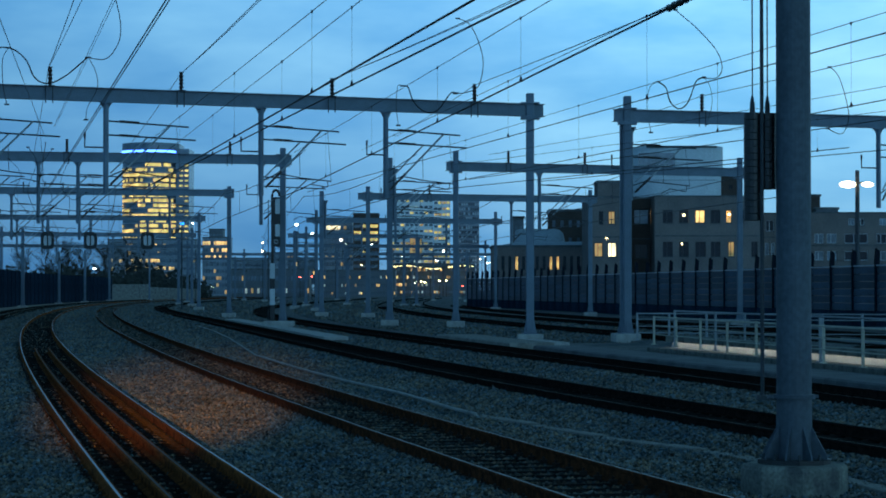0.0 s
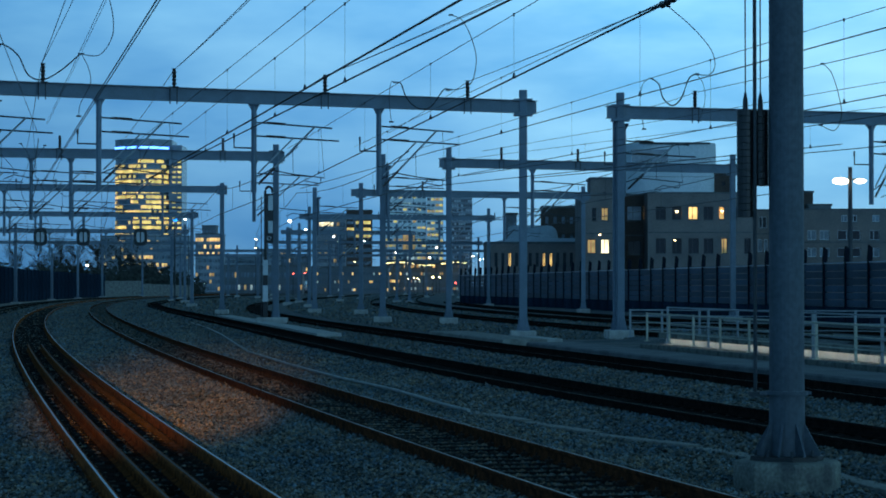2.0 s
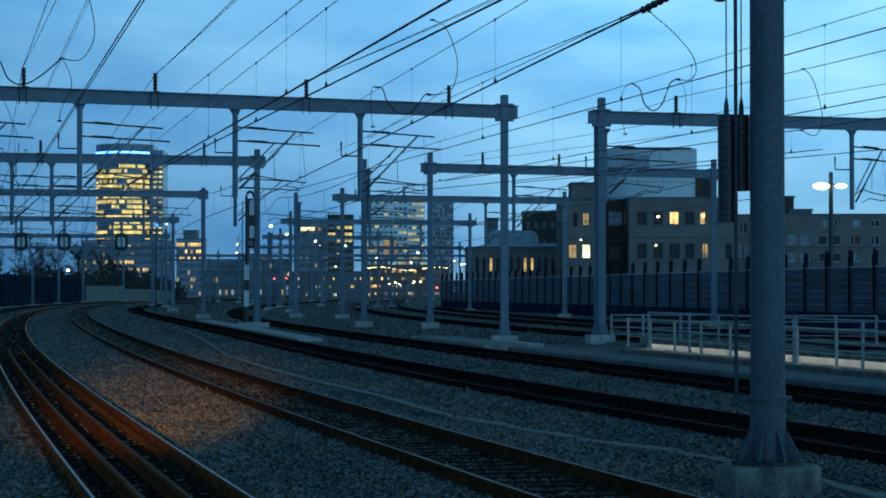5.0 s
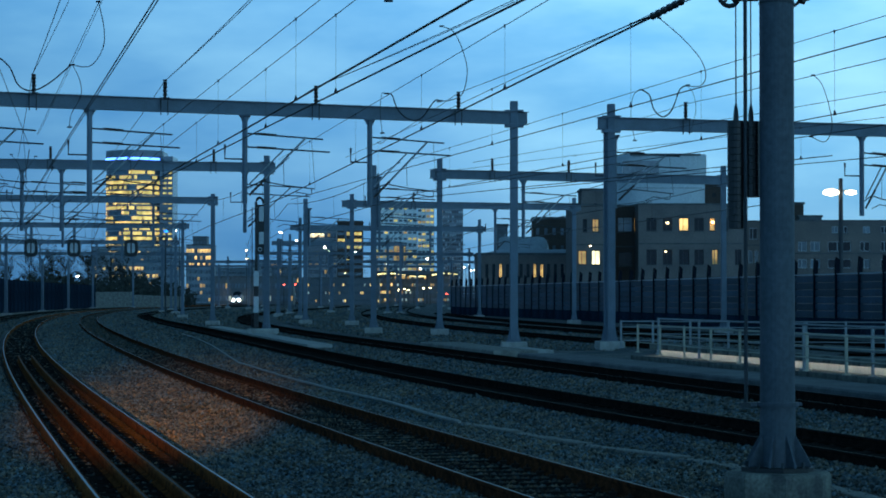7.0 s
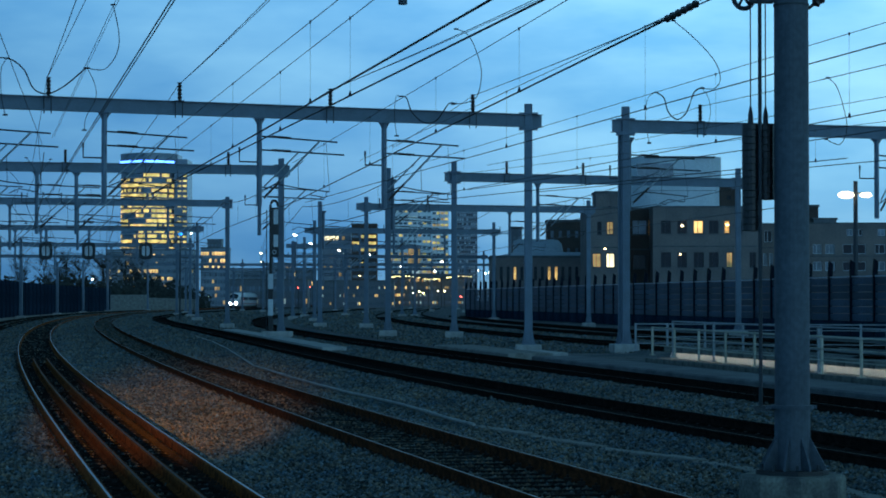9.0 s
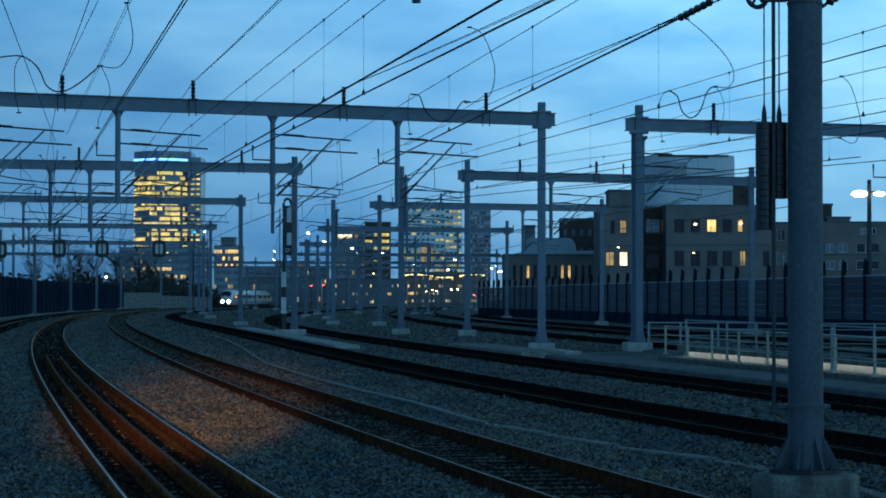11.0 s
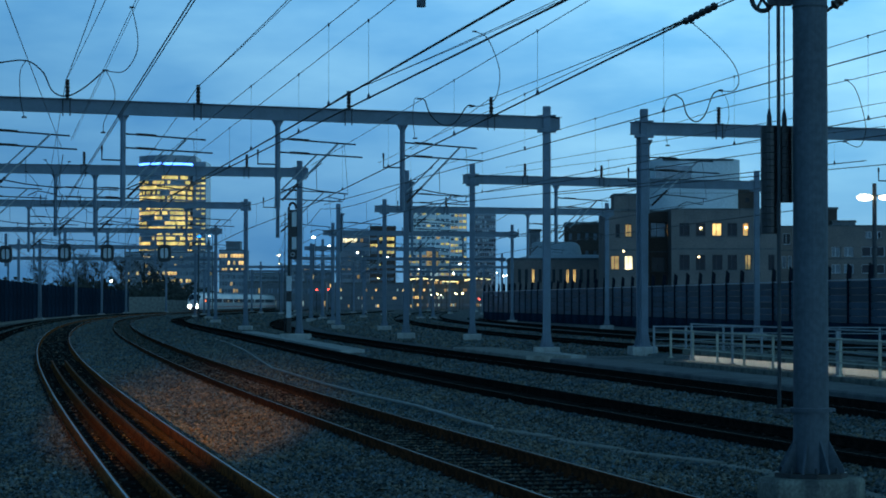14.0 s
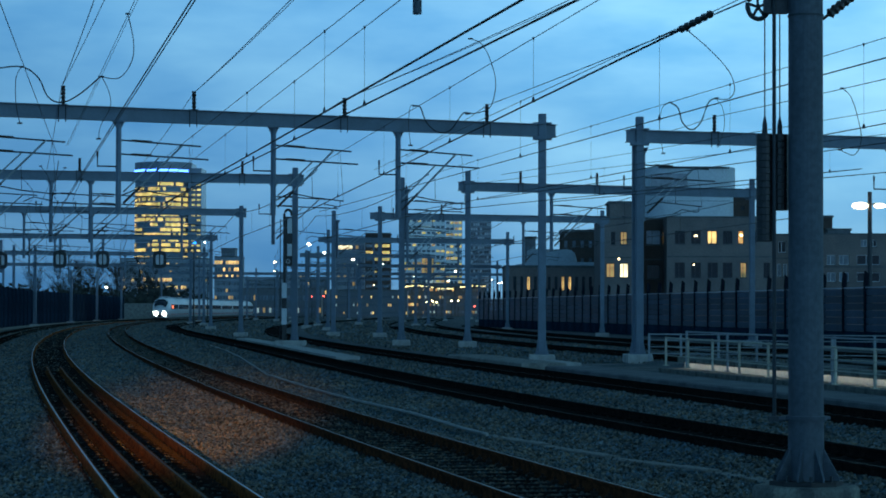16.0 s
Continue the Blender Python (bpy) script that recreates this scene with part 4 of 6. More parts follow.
# ---- the near mast with its tension weights ----
def near_mast():
    t = thing("tensioning_mast", pose(3.91, 25.20, 0.10) @ Matrix.Scale(0.906, 4), "thick grey round steel mast with tension weights on a concrete footing", "catenary mast")
    r = 0.215
    bm = bmesh.new()
    tube(bm, [(0, 0, 0.0), (0, 0, 0.78), (0, 0, 0.785), (0, 0, 9.5)], [r + 0.004, r + 0.004, r, r * 0.97], 28)
    shaft = part("shaft", bm, MAST, t)
    bm = bmesh.new()
    tube(bm, [(0, 0, 0.76), (0, 0, 0.81)], r + 0.045, 28)
    box(bm, -r - 0.12, -r - 0.02, -0.05, 0.05, 0.765, 0.805)
    box(bm, r + 0.02, r + 0.08, -0.05, 0.05, 0.765, 0.805)
    part("collar", bm, MAST, shaft)
    for k in range(8):
        a = math.radians(22.5 + 45 * k)
        bm = bmesh.new()
        c, s = math.cos(a), math.sin(a)
        vs = [bm.verts.new((c * d - s * w, s * d + c * w, z)) for w in (-0.012, 0.012) for d, z in ((r - 0.02, 0.02), (r + 0.2, 0.02), (r + 0.2, 0.06), (r - 0.02, 0.46))]
        for q in ((0, 1, 2, 3), (7, 6, 5, 4), (0, 4, 5, 1), (1, 5, 6, 2), (2, 6, 7, 3), (3, 7, 4, 0)):
            bm.faces.new([vs[i] for i in q])
        part("gusset", bm, MAST, shaft)
    bm = bmesh.new()
    tube(bm, [(0, 0, -0.055), (0, 0, 0.02)], r + 0.235, 8)
    plate = part("base_plate", bm, BLACK, t, "dark octagonal base plate")
    for k in range(8):
        a = math.radians(45 * k)
        part("anchor_bolt", tubes(([(math.cos(a) * 0.38, math.sin(a) * 0.38, -0.02), (math.cos(a) * 0.38, math.sin(a) * 0.38, 0.09)], 0.022, 6)), STEEL_DARK, plate)
    bm = bmesh.new()
    tube(bm, [(0, 0, -0.62), (0, 0, -0.10), (0, 0, -0.055), (0, 0, -0.036)], [0.66, 0.66, 0.645, 0.61], 8)
    part("footing", bm, CONCRETE_MID, t, "grey octagonal concrete footing")
    # the beam overhead and the tube that hangs from it
    part("beam", h_beam(bmesh.new(), (0.2, 0, 9.3), (-22.0, -6.0, 9.3), 0.3, 0.5, 0.03), MAST, t)
    part("drop_post", tubes(([(-4.767, -1.43, 9.06), (-4.767, -1.43, 5.556)], 0.053, 12)), MAST, t)
    # two stacks of weights on a rope and guide rods
    for x, y, z0, z1, rr in ((-0.487, 0.12, 2.95, 4.28, 0.108), (-0.29, 0.2, 3.34, 4.28, 0.108)):
        n = int((z1 - z0) / 0.082)
        for i in range(n):
            z = z0 + (z1 - z0) * i / n
            h = (z1 - z0) / n
            bm = tube(bmesh.new(), [(x, y, z + 0.001), (x, y, z + 0.004), (x, y, z + h - 0.005), (x, y, z + h - 0.001)], [rr - 0.003, rr, rr, rr - 0.003], 16)
            part("tension_weight", bm, BLACK, t)
        part("weight_rope", tubes(([(x, y, z1 - 0.02), (x, y, 6.3)], 0.009, 6)), WIRE, t, "steel rope")
        part("rope_socket", tubes(([(x, y, z1 - 0.01), (x, y, z1 + 0.12), (x, y, z1 + 0.22)], [0.035, 0.03, 0.012], 8)), STEEL_DARK, t)
    part("guide_rod", tubes(([(-0.385, 0.02, 0.80), (-0.385, 0.02, 6.4)], 0.024, 8)), STEEL_DARK, t, "dark guide rod")
    part("guide_bracket", boxes((-0.46, -0.1, -0.02, 0.06, 0.74, 0.80), (-0.6, -0.1, 0.0, 0.05, 6.0, 6.06)), STEEL_DARK, t)
    wc, wr = Vector((-0.57, 0.12, 5.86)), 0.15
    turn = Matrix.Rotation(math.radians(24), 3, "Z")
    rim = [wc + turn @ Vector((wr * math.cos(i * math.pi / 12), 0, wr * math.sin(i * math.pi / 12))) for i in range(25)]
    wheel = part("pulley_rim", tubes((rim, 0.03, 8)), STEEL_DARK, t, "dark tensioning wheel")
    for k in range(5):
        a = 2 * math.pi * k / 5 + 0.4
        part("spoke", tubes(([wc, wc + turn @ Vector((wr * math.cos(a), 0, wr * math.sin(a)))], 0.018, 6)), STEEL_DARK, wheel)
    part("pulley_arm", boxes((-0.62, 0.0, 0.0, 0.06, 5.98, 6.06), (-0.5, -0.2, 0.06, 0.2, 5.78, 5.95)), STEEL_DARK, t)
    bm = bmesh.new()
    a, b = Vector((0.22, 0.05, 5.70)), Vector((0.62, 0.05, 6.02))
    tube(bm, [a.lerp(b, i / 13) for i in range(14)], [0.02, 0.02, 0.02] + [0.05 if i % 2 else 0.07 for i in range(11)], 10)
    part("insulator", bm, PORCELAIN, t, "dark ribbed insulator")
    part("strap", tubes(([(0, 0, 5.72), (0, 0, 5.745)], r + 0.006, 28)), STEEL_DARK, t)
    return t


near_mast()


# ---- concrete edge, pit and railings ----
def concrete_edge(y, y1, material, label):
    bm = bmesh.new()
    line = TRACK["D"]
    rows = []
    while y < y1:
        rows.append([bm.verts.new(line.at(y, o) + Vector((0, 0, z))) for o, z in ((1.75, -0.6), (1.75, -0.02), (1.80, 0.02), (3.45, 0.02), (3.45, -0.6))])
        y += 4
    for a, b in zip(rows, rows[1:]):
        for i in range(4):
            bm.faces.new((a[i], a[i + 1], b[i + 1], b[i]))
    bm.faces.new(rows[0])
    bm.faces.new(rows[-1][::-1])
    bmesh.ops.recalc_face_normals(bm, faces=bm.faces[:])
    t = tagged(part("concrete_kerb", bm, material), label, "concrete edge", kind="structure")
    return t


concrete_edge(20.0, 82.5, CONCRETE_DARK, "stained low concrete edge wall beside the track")
concrete_edge(84.04, 103.0, CONCRETE, "pale low concrete edge beside the track under a portal")


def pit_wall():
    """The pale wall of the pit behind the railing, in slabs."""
    t = thing("pit_wall", Matrix(), "pale low wall behind the railing, brightly lit by an added strip", "low wall")
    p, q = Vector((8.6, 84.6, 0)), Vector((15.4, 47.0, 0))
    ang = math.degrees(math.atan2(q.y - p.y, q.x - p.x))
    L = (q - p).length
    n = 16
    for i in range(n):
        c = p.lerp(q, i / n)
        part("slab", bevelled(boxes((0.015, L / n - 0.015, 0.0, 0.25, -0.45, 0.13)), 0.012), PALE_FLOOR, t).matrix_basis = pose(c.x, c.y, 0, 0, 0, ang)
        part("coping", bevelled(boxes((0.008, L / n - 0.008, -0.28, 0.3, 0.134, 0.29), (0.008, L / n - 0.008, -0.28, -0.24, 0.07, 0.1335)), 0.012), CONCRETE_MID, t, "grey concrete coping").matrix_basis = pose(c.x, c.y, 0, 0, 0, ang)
        # added emitter tucked behind the coping's lip, whitens the slab below
        part("lamp_strip", boxes((0.02, L / n - 0.02, -0.2, -0.12, 0.095, 0.131)), HIDDEN_STRIP, t, "added glow strip hidden under the coping").matrix_basis = pose(c.x, c.y, 0, 0, 0, ang)
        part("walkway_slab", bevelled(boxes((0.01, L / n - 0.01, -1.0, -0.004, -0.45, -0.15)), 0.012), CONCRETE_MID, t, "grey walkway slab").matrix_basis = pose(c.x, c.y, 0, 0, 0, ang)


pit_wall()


def railing(points, step, height, rails, material, label):
    """A railing along a line of ground points."""
    t = thing("railing", Matrix(), label, "railing", "railings")
    upright = mesh_of(bevelled(boxes((-0.04, 0.04, -0.035, 0.035, -0.02, height), (-0.10, 0.10, -0.09, 0.09, -0.02, 0.015)), 0.005), "post", material)
    for p, q in zip(points, points[1:]):
        p, q = Vector((*p, 0)), Vector((*q, 0))
        n = max(1, round((q - p).length / step))
        ang = math.degrees(math.atan2(q.y - p.y, q.x - p.x))
        for i in range(n + 1):
            c = p.lerp(q, i / n)
            o = part("post", upright, None, t)
            o.matrix_basis = pose(c.x, c.y, 0, 0, 0, ang)
        for k, z in enumerate(rails):
            part("rail_bar", tubes(([p + Vector((0, 0, z)), q + Vector((0, 0, z))], 0.03 if k == 0 else 0.021, 6)), material, t)
    return t


railing(((7.75, 83.0), (9.05, 72.0), (10.9, 58.7), (12.7, 46.0)), 3.7, 1.04, (1.0, 0.68, 0.36), RAIL_CREAM, "cream steel railing with flat posts above the pit")
railing(((8.2, 80.0), (9.75, 69.0), (11.35, 57.5), (13.2, 44.0)), 5.6, 1.28, (1.25, 1.0, 0.62), RAIL_WHITE, "tall grey steel railing with thin bars behind a lower one")
railing(((7.75, 90.2), (9.0, 90.0), (17.5, 86.0)), 1.7, 1.08, (1.05, 0.82, 0.55, 0.28), RAIL_WHITE, "grey steel railing across the end of the pit")


# ---- noise barrier behind the tracks ----
def barrier():
    t = thing("noise_barrier", Matrix(), "dark blue noise barrier of stacked panels between black posts", "noise barrier")
    p, q = Vector((33.0, 82.0, 0)), Vector((3.4, 310.0, 0))
    n = 51
    d = (q - p) / n
    ang = math.degrees(math.atan2(d.y, d.x))
    L = d.length
    pane = mesh_of(bevelled(boxes((0.12, L - 0.12, -0.05, 0.05, 0.0, 0.41)), 0.012), "panel", TINTED)
    base = mesh_of(boxes((0.1, L - 0.1, -0.09, 0.09, -0.5, 0.72)), "base_panel", BARRIER)
    cap = mesh_of(boxes((0.0, L, -0.07, 0.07, 3.42, 3.5)), "cap", CLADDING)
    bm = boxes((-0.11, 0.11, -0.12, 0.12, -0.5, 3.6))
    v = [bm.verts.new(c) for c in ((-0.12, -0.14, 3.6), (0.12, -0.14, 3.6), (0.12, 0.14, 3.6), (-0.12, 0.14, 3.6), (-0.12, -0.18, 4.3), (0.12, -0.18, 4.3), (0.12, 0.06, 4.5), (-0.12, 0.06, 4.5))]
    for f4 in ((3, 2, 1, 0), (4, 5, 6, 7), (0, 1, 5, 4), (1, 2, 6, 5), (2, 3, 7, 6), (3, 0, 4, 7)):
        bm.faces.new([v[i] for i in f4])
    post = mesh_of(bm, "barrier_post", BARRIER_POST)
    for i in range(n + 1):
        c = p + d * i
        o = part("barrier_post", post, None, t)
        o.matrix_basis = pose(c.x, c.y, 0, 0, 0, ang)
        if i == n:
            break
        part("base_panel", base, None, t).matrix_basis = pose(c.x, c.y, 0, 0, 0, ang)
        part("cap", cap, None, t).matrix_basis = pose(c.x, c.y, 0, 0, 0, ang)
        for k in range(6):
            part("panel", pane, None, t).matrix_basis = pose(c.x, c.y, 0.74 + 0.445 * k, 0, 0, ang)
    foot = boxes((-0.2, L * n, -0.9, -0.15, -0.6, -0.12))
    part("foot_kerb", foot, CONCRETE, t, "pale concrete foot kerb").matrix_basis = pose(p.x, p.y, 0, 0, 0, ang)


barrier()


def barrier_left():
    t = thing("barrier_wall", Matrix(), "long dark barrier wall following the curve of the tracks", "barrier wall")
    line = TRACK["A"]
    y = 110.0
    while y < 438:
        a, b = line.at(y, -8.6), line.at(y + 6.0, -8.6)
        L = (b - a).length
        ang = math.degrees(math.atan2(b.y - a.y, b.x - a.x))
        o = part("panel", boxes((0.08, L - 0.08, -0.08, 0.08, -0.4, 4.3)), BARRIER, t)
        o.matrix_basis = pose(a.x, a.y, 0, 0, 0, ang)
        o = part("barrier_post", boxes((-0.1, 0.1, -0.14, 0.14, -0.4, 4.4)), BARRIER_POST, t)
        o.matrix_basis = pose(a.x, a.y, 0, 0, 0, ang)
        o = part("foot_kerb", boxes((0.0, L, -0.9, -0.2, -0.5, -0.1)), CONCRETE, t)
        o.matrix_basis = pose(a.x, a.y, 0, 0, 0, ang)
        y += 6.0


barrier_left()


def far_wall():
    t = thing("concrete_wall", Matrix(), "pale concrete wall with flat panels in the distance", "concrete wall")
    for k in range(9):
        x = -69.08 + k * 2.0
        part("panel", bevelled(boxes((x, x + 1.96, 470, 470.4, -0.6, 2.82 + (0.3 if k < 4 else 0) - 0.08 * k * (k > 3))), 0.03), CONCRETE, t)


far_wall()


# ---- signals ----
def signal_mast():
    t = thing("signal_mast", pose(-10.04, 133.00, 0), "black and white banded railway signal mast with a hooked top", "signal mast")
    part("pole", tubes(([(0, 0, 0.15), (0, 0, 7.2)], 0.085, 10)), BLACK, t)
    w = 0.14
    for z0, z1, m in ((0.17, 1.09, BLACK), (1.09, 2.05, WHITE), (2.05, 2.65, BLACK), (2.65, 3.55, WHITE)):
        part("mast_band", bevelled(boxes((-w, w, -0.13, 0.13, z0 + 0.004, z1 - 0.004)), 0.02), m, t)
    head = part("signal_board", bevelled(boxes((-0.08, 0.47, -0.05, 0.06, 4.54, 7.45)), 0.04), BLACK, t)
    for z0, z1 in ((5.13, 5.84), (6.46, 7.35)):
        part("white_plate", bevelled(boxes((0.17, 0.44, -0.09, -0.054, z0, z1)), 0.012), WHITE, head)
    part("lens_ring", tubes(([Vector((0.22 + 0.11 * math.cos(i * math.pi / 6), -0.08, 4.82 + 0.11 * math.sin(i * math.pi / 6))) for i in range(13)], 0.02, 5)), WHITE, head)
    arch = [Vector((-0.02, 0, 6.9))] + [Vector((0.2 - 0.22 * math.cos(math.pi * i / 10), 0, 7.5 + 0.36 * math.sin(math.pi * i / 10))) for i in range(11)]
    part("hooked_top", tubes((arch, 0.075, 8)), BLACK, t)
    part("cable_pipe", tubes(([(-0.25, 0.1, 0.15), (-0.25, 0.1, 7.3)], 0.03, 6)), STEEL_DARK, t)
    part("footing", bevelled(boxes((-0.5, 1.3, -0.6, 0.6, -0.35, 0.16)), 0.04), CONCRETE_PALE, t, "pale concrete footing")
    return t


signal_mast()


def hanging_signal(x, y, z):
    t = thing("hanging_signal", pose(x, y, z), "rounded black signal board hung under a portal, white inside", "railway signal", "signals under the portal")
    bm = bmesh.new()
    pts = [(0.72 * math.copysign(abs(math.cos(a)) ** 0.5, math.cos(a)), 0.92 * math.copysign(abs(math.sin(a)) ** 0.5, math.sin(a))) for a in [2 * math.pi * i / 24 for i in range(24)]]
    ring = [[bm.verts.new((px * s, yy, pz * s)) for px, pz in pts] for s, yy in ((1, -0.05), (1, 0.12), (0.58, 0.12), (0.58, -0.05))]
    for a, b in zip(ring, ring[1:] + ring[:1]):
        for i in range(24):
            bm.faces.new((a[i], a[(i + 1) % 24], b[(i + 1) % 24], b[i]))
    bmesh.ops.recalc_face_normals(bm, faces=bm.faces[:])
    part("hood", bm, BLACK, t)
    bm = bmesh.new()
    f0 = [bm.verts.new((px * 0.7, 0.05, pz * 0.7)) for px, pz in pts]
    f1 = [bm.verts.new((px * 0.7, 0.08, pz * 0.7)) for px, pz in pts]
    bm.faces.new(f0)
    bm.faces.new(f1[::-1])
    for i in range(24):
        bm.faces.new((f0[i], f1[i], f1[(i + 1) % 24], f0[(i + 1) % 24]))
    part("plate", bm, WHITE, t, "white plate")
    part("divider", boxes((-0.07, 0.07, -0.02, 0.04, -0.62, 0.62)), BLACK, t)
    part("hanger", boxes((-0.14, 0.14, 0.13, 0.3, -1.3, 2.2)), STEEL, t)
    return t


for u in ((-48.30, 240.00, 7.10), (-42.01, 240.00, 7.22), (-37.45, 240.00, 7.22), (-31.39, 240.00, 7.22)):
    hanging_signal(*u)

# ---- street lamps and signal lamps in the distance ----
def street_lamp(x, y, z, size=0.5, m=None, label="distant street lamp on a thin pole, lit white", arm=0.6):
    t = thing("street_lamp", pose(x, y, -0.3), label, "street lamp", "distant street lamps")
    part("pole", tubes(([(arm, 0, 0), (arm, 0, z + 0.3), (0, 0, z + 0.55)], [0.1, 0.07, 0.05], 6)), STEEL_DARK, t)
    part("lamp_head", ball(bmesh.new(), (0, 0, z + 0.3), size * 0.85, 10, 8, 0.6), m or LAMP_WHITE, t, "glowing lamp head")
    return t


WARM_LABEL = "distant street lamp on a thin pole, lit warm yellow"
RED_LABEL = "distant red signal light on a thin pole"
for u in (
    (-41.45, 640.00, 20.40) + (0.54,), (-38.13, 660.00, 18.50) + (0.43,), (-31.68, 700.00, 17.40) + (0.36,), (-21.91, 690.00, 15.80) + (0.36,), (-12.78, 720.00, 12.62) + (0.32,),
    (0.19, 760.00, 14.92) + (0.36,), (-2.09, 760.00, 11.69) + (0.32,), (8.80, 800.00, 14.60) + (0.32,), (13.53, 820.00, 12.86) + (0.32,), (15.36, 830.00, 14.03) + (0.29,), (17.43, 830.00, 11.96) + (0.32,),
    (-29.11, 600.00, 13.40) + (0.29,), (-78.69, 560.00, 12.92) + (0.22,), (-64.79, 420.00, 5.88) + (0.25,), (15.99, 820.00, 11.63) + (0.36,), (-46.53, 420.00, 14.39) + (0.16,)):
    street_lamp(u[0], u[1], u[2], u[3])
for u in ((-44.67, 560.00, 13.62) + (0.29,), (-44.83, 562.00, 11.55) + (0.29,), (-25.20, 700.00, 9.52) + (0.22,), (-8.57, 700.00, 4.27) + (0.32,), (-5.64, 705.00, 4.29) + (0.29,), (-1.06, 710.00, 4.84) + (0.36,), (1.07, 712.00, 4.85) + (0.32,),
          (-6.82, 700.00, 4.62) + (0.29,), (-27.96, 650.00, 15.16) + (0.22,), (-33.44, 640.00, 10.80) + (0.18,), (22.10, 850.00, 12.62) + (0.25,), (-47.46, 420.00, 6.72) + (0.10,), (-65.43, 640.00, 2.80) + (0.25,), (-66.98, 641.00, 2.80) + (0.25,)):
    street_lamp(u[0], u[1], u[2], u[3], LAMP_WARM, WARM_LABEL, 0.0)
for u in ((-32.89, 520.00, 4.86) + (0.22,), (-30.16, 520.00, 4.99) + (0.22,), (6.12, 700.00, 3.05) + (0.32,)):
    street_lamp(u[0], u[1], u[2], u[3], LAMP_RED, RED_LABEL, 0.0)
street_lamp(*(-29.12, 252.00, 9.37), 0.32, LAMP_BLUE, "small blue signal light on a pole", 0.0)


def double_lamp():
    t = thing("double_street_lamp", pose(30.27, 165, -0.3), "tall street lamp with two lit heads behind the barrier", "street lamp")
    top = 10.71 + 0.3
    part("pole", tubes(([(0, 0, 0), (0, 0, top)], [0.2, 0.15], 10)), STEEL_DARK, t)
    lz = 9.68 + 0.3
    for s in (-1, 1):
        part("arm", tubes(([(0, 0, lz + 0.12), (s * 0.5, 0, lz + 0.14)], 0.06, 6)), STEEL_DARK, t)
        part("lamp_head", ball(bmesh.new(), (s * 0.72, -0.1, lz), 0.62 if s < 0 else 0.45, 12, 8, 0.42), LAMP_DOUBLE, t, "glowing lamp head")


double_lamp()


# ---- buildings ----
def building(name, label, x0, x1, y, z0, z1, deep, wall, cols, rows, fill, tall, lit, mats, dark=GLASS, base=0.0, cap=0.6, seed=1, parapet=CONCRETE_DARK, frames=None):
    """A building whose front has real openings: piers and bands, with recessed panes; fill and tall: the shares of a bay that are window."""
    t = thing(name, pose(x0, y, 0), label, "building", "buildings in the distance")
    r = random.Random(seed)
    W, Hh = x1 - x0, z1 - z0 - base - cap
    bw, bh = W / cols, Hh / rows
    bm = bmesh.new()
    box(bm, 0, W, 0.5, deep, z0, z1)
    for c in range(cols + 1):
        a, b = max(0, c * bw - bw * (1 - fill) / 2), min(W, c * bw + bw * (1 - fill) / 2)
        box(bm, a, b, 0.0, 0.5, z0, z1)
    for k in range(rows + 1):
        a, b = z0 + base + k * bh - bh * (1 - tall) / 2, z0 + base + k * bh + bh * (1 - tall) / 2
        if k == 0:
            a = z0
        if k == rows:
            b = z1
        for c in range(cols):
            box(bm, c * bw + bw * (1 - fill) / 2, (c + 1) * bw - bw * (1 - fill) / 2, 0.03, 0.5, a, b)
    part("wall", bm, wall, t)
    part("parapet", boxes((-0.15, W + 0.15, -0.15, deep + 0.1, z1, z1 + 0.35)), parapet, t)
    fw, fh = bw * fill, bh * tall
    panes = {}
    if frames:
        b = 0.07
        frames = mesh_of(boxes((0, fw, 0.22, 0.298, 0, b), (0, fw, 0.22, 0.298, fh - b, fh), (0, b, 0.22, 0.298, b, fh - b), (fw - b, fw, 0.22, 0.298, b, fh - b), (fw / 2 - 0.04, fw / 2 + 0.04, 0.22, 0.298, b, fh - b)), "window_frame", frames)
    for c in range(cols):
        for k in range(rows):
            m = lit(c, k, r)
            m = dark if m is None else mats[m]
            if m not in panes:
                panes[m] = mesh_of(boxes((0, fw, 0.3, 0.42, 0, fh)), "window_pane", m)
            o = part("window_pane", panes[m], None, t)
            o.matrix_basis = pose(c * bw + bw * (1 - fill) / 2, 0, z0 + base + k * bh + bh * (1 - tall) / 2)
            if frames:
                part("window_frame", frames, None, o)
    return t


def chance(p, n=1):
    return lambda c, k, r: (r.randrange(n) if r.random() < p else None)


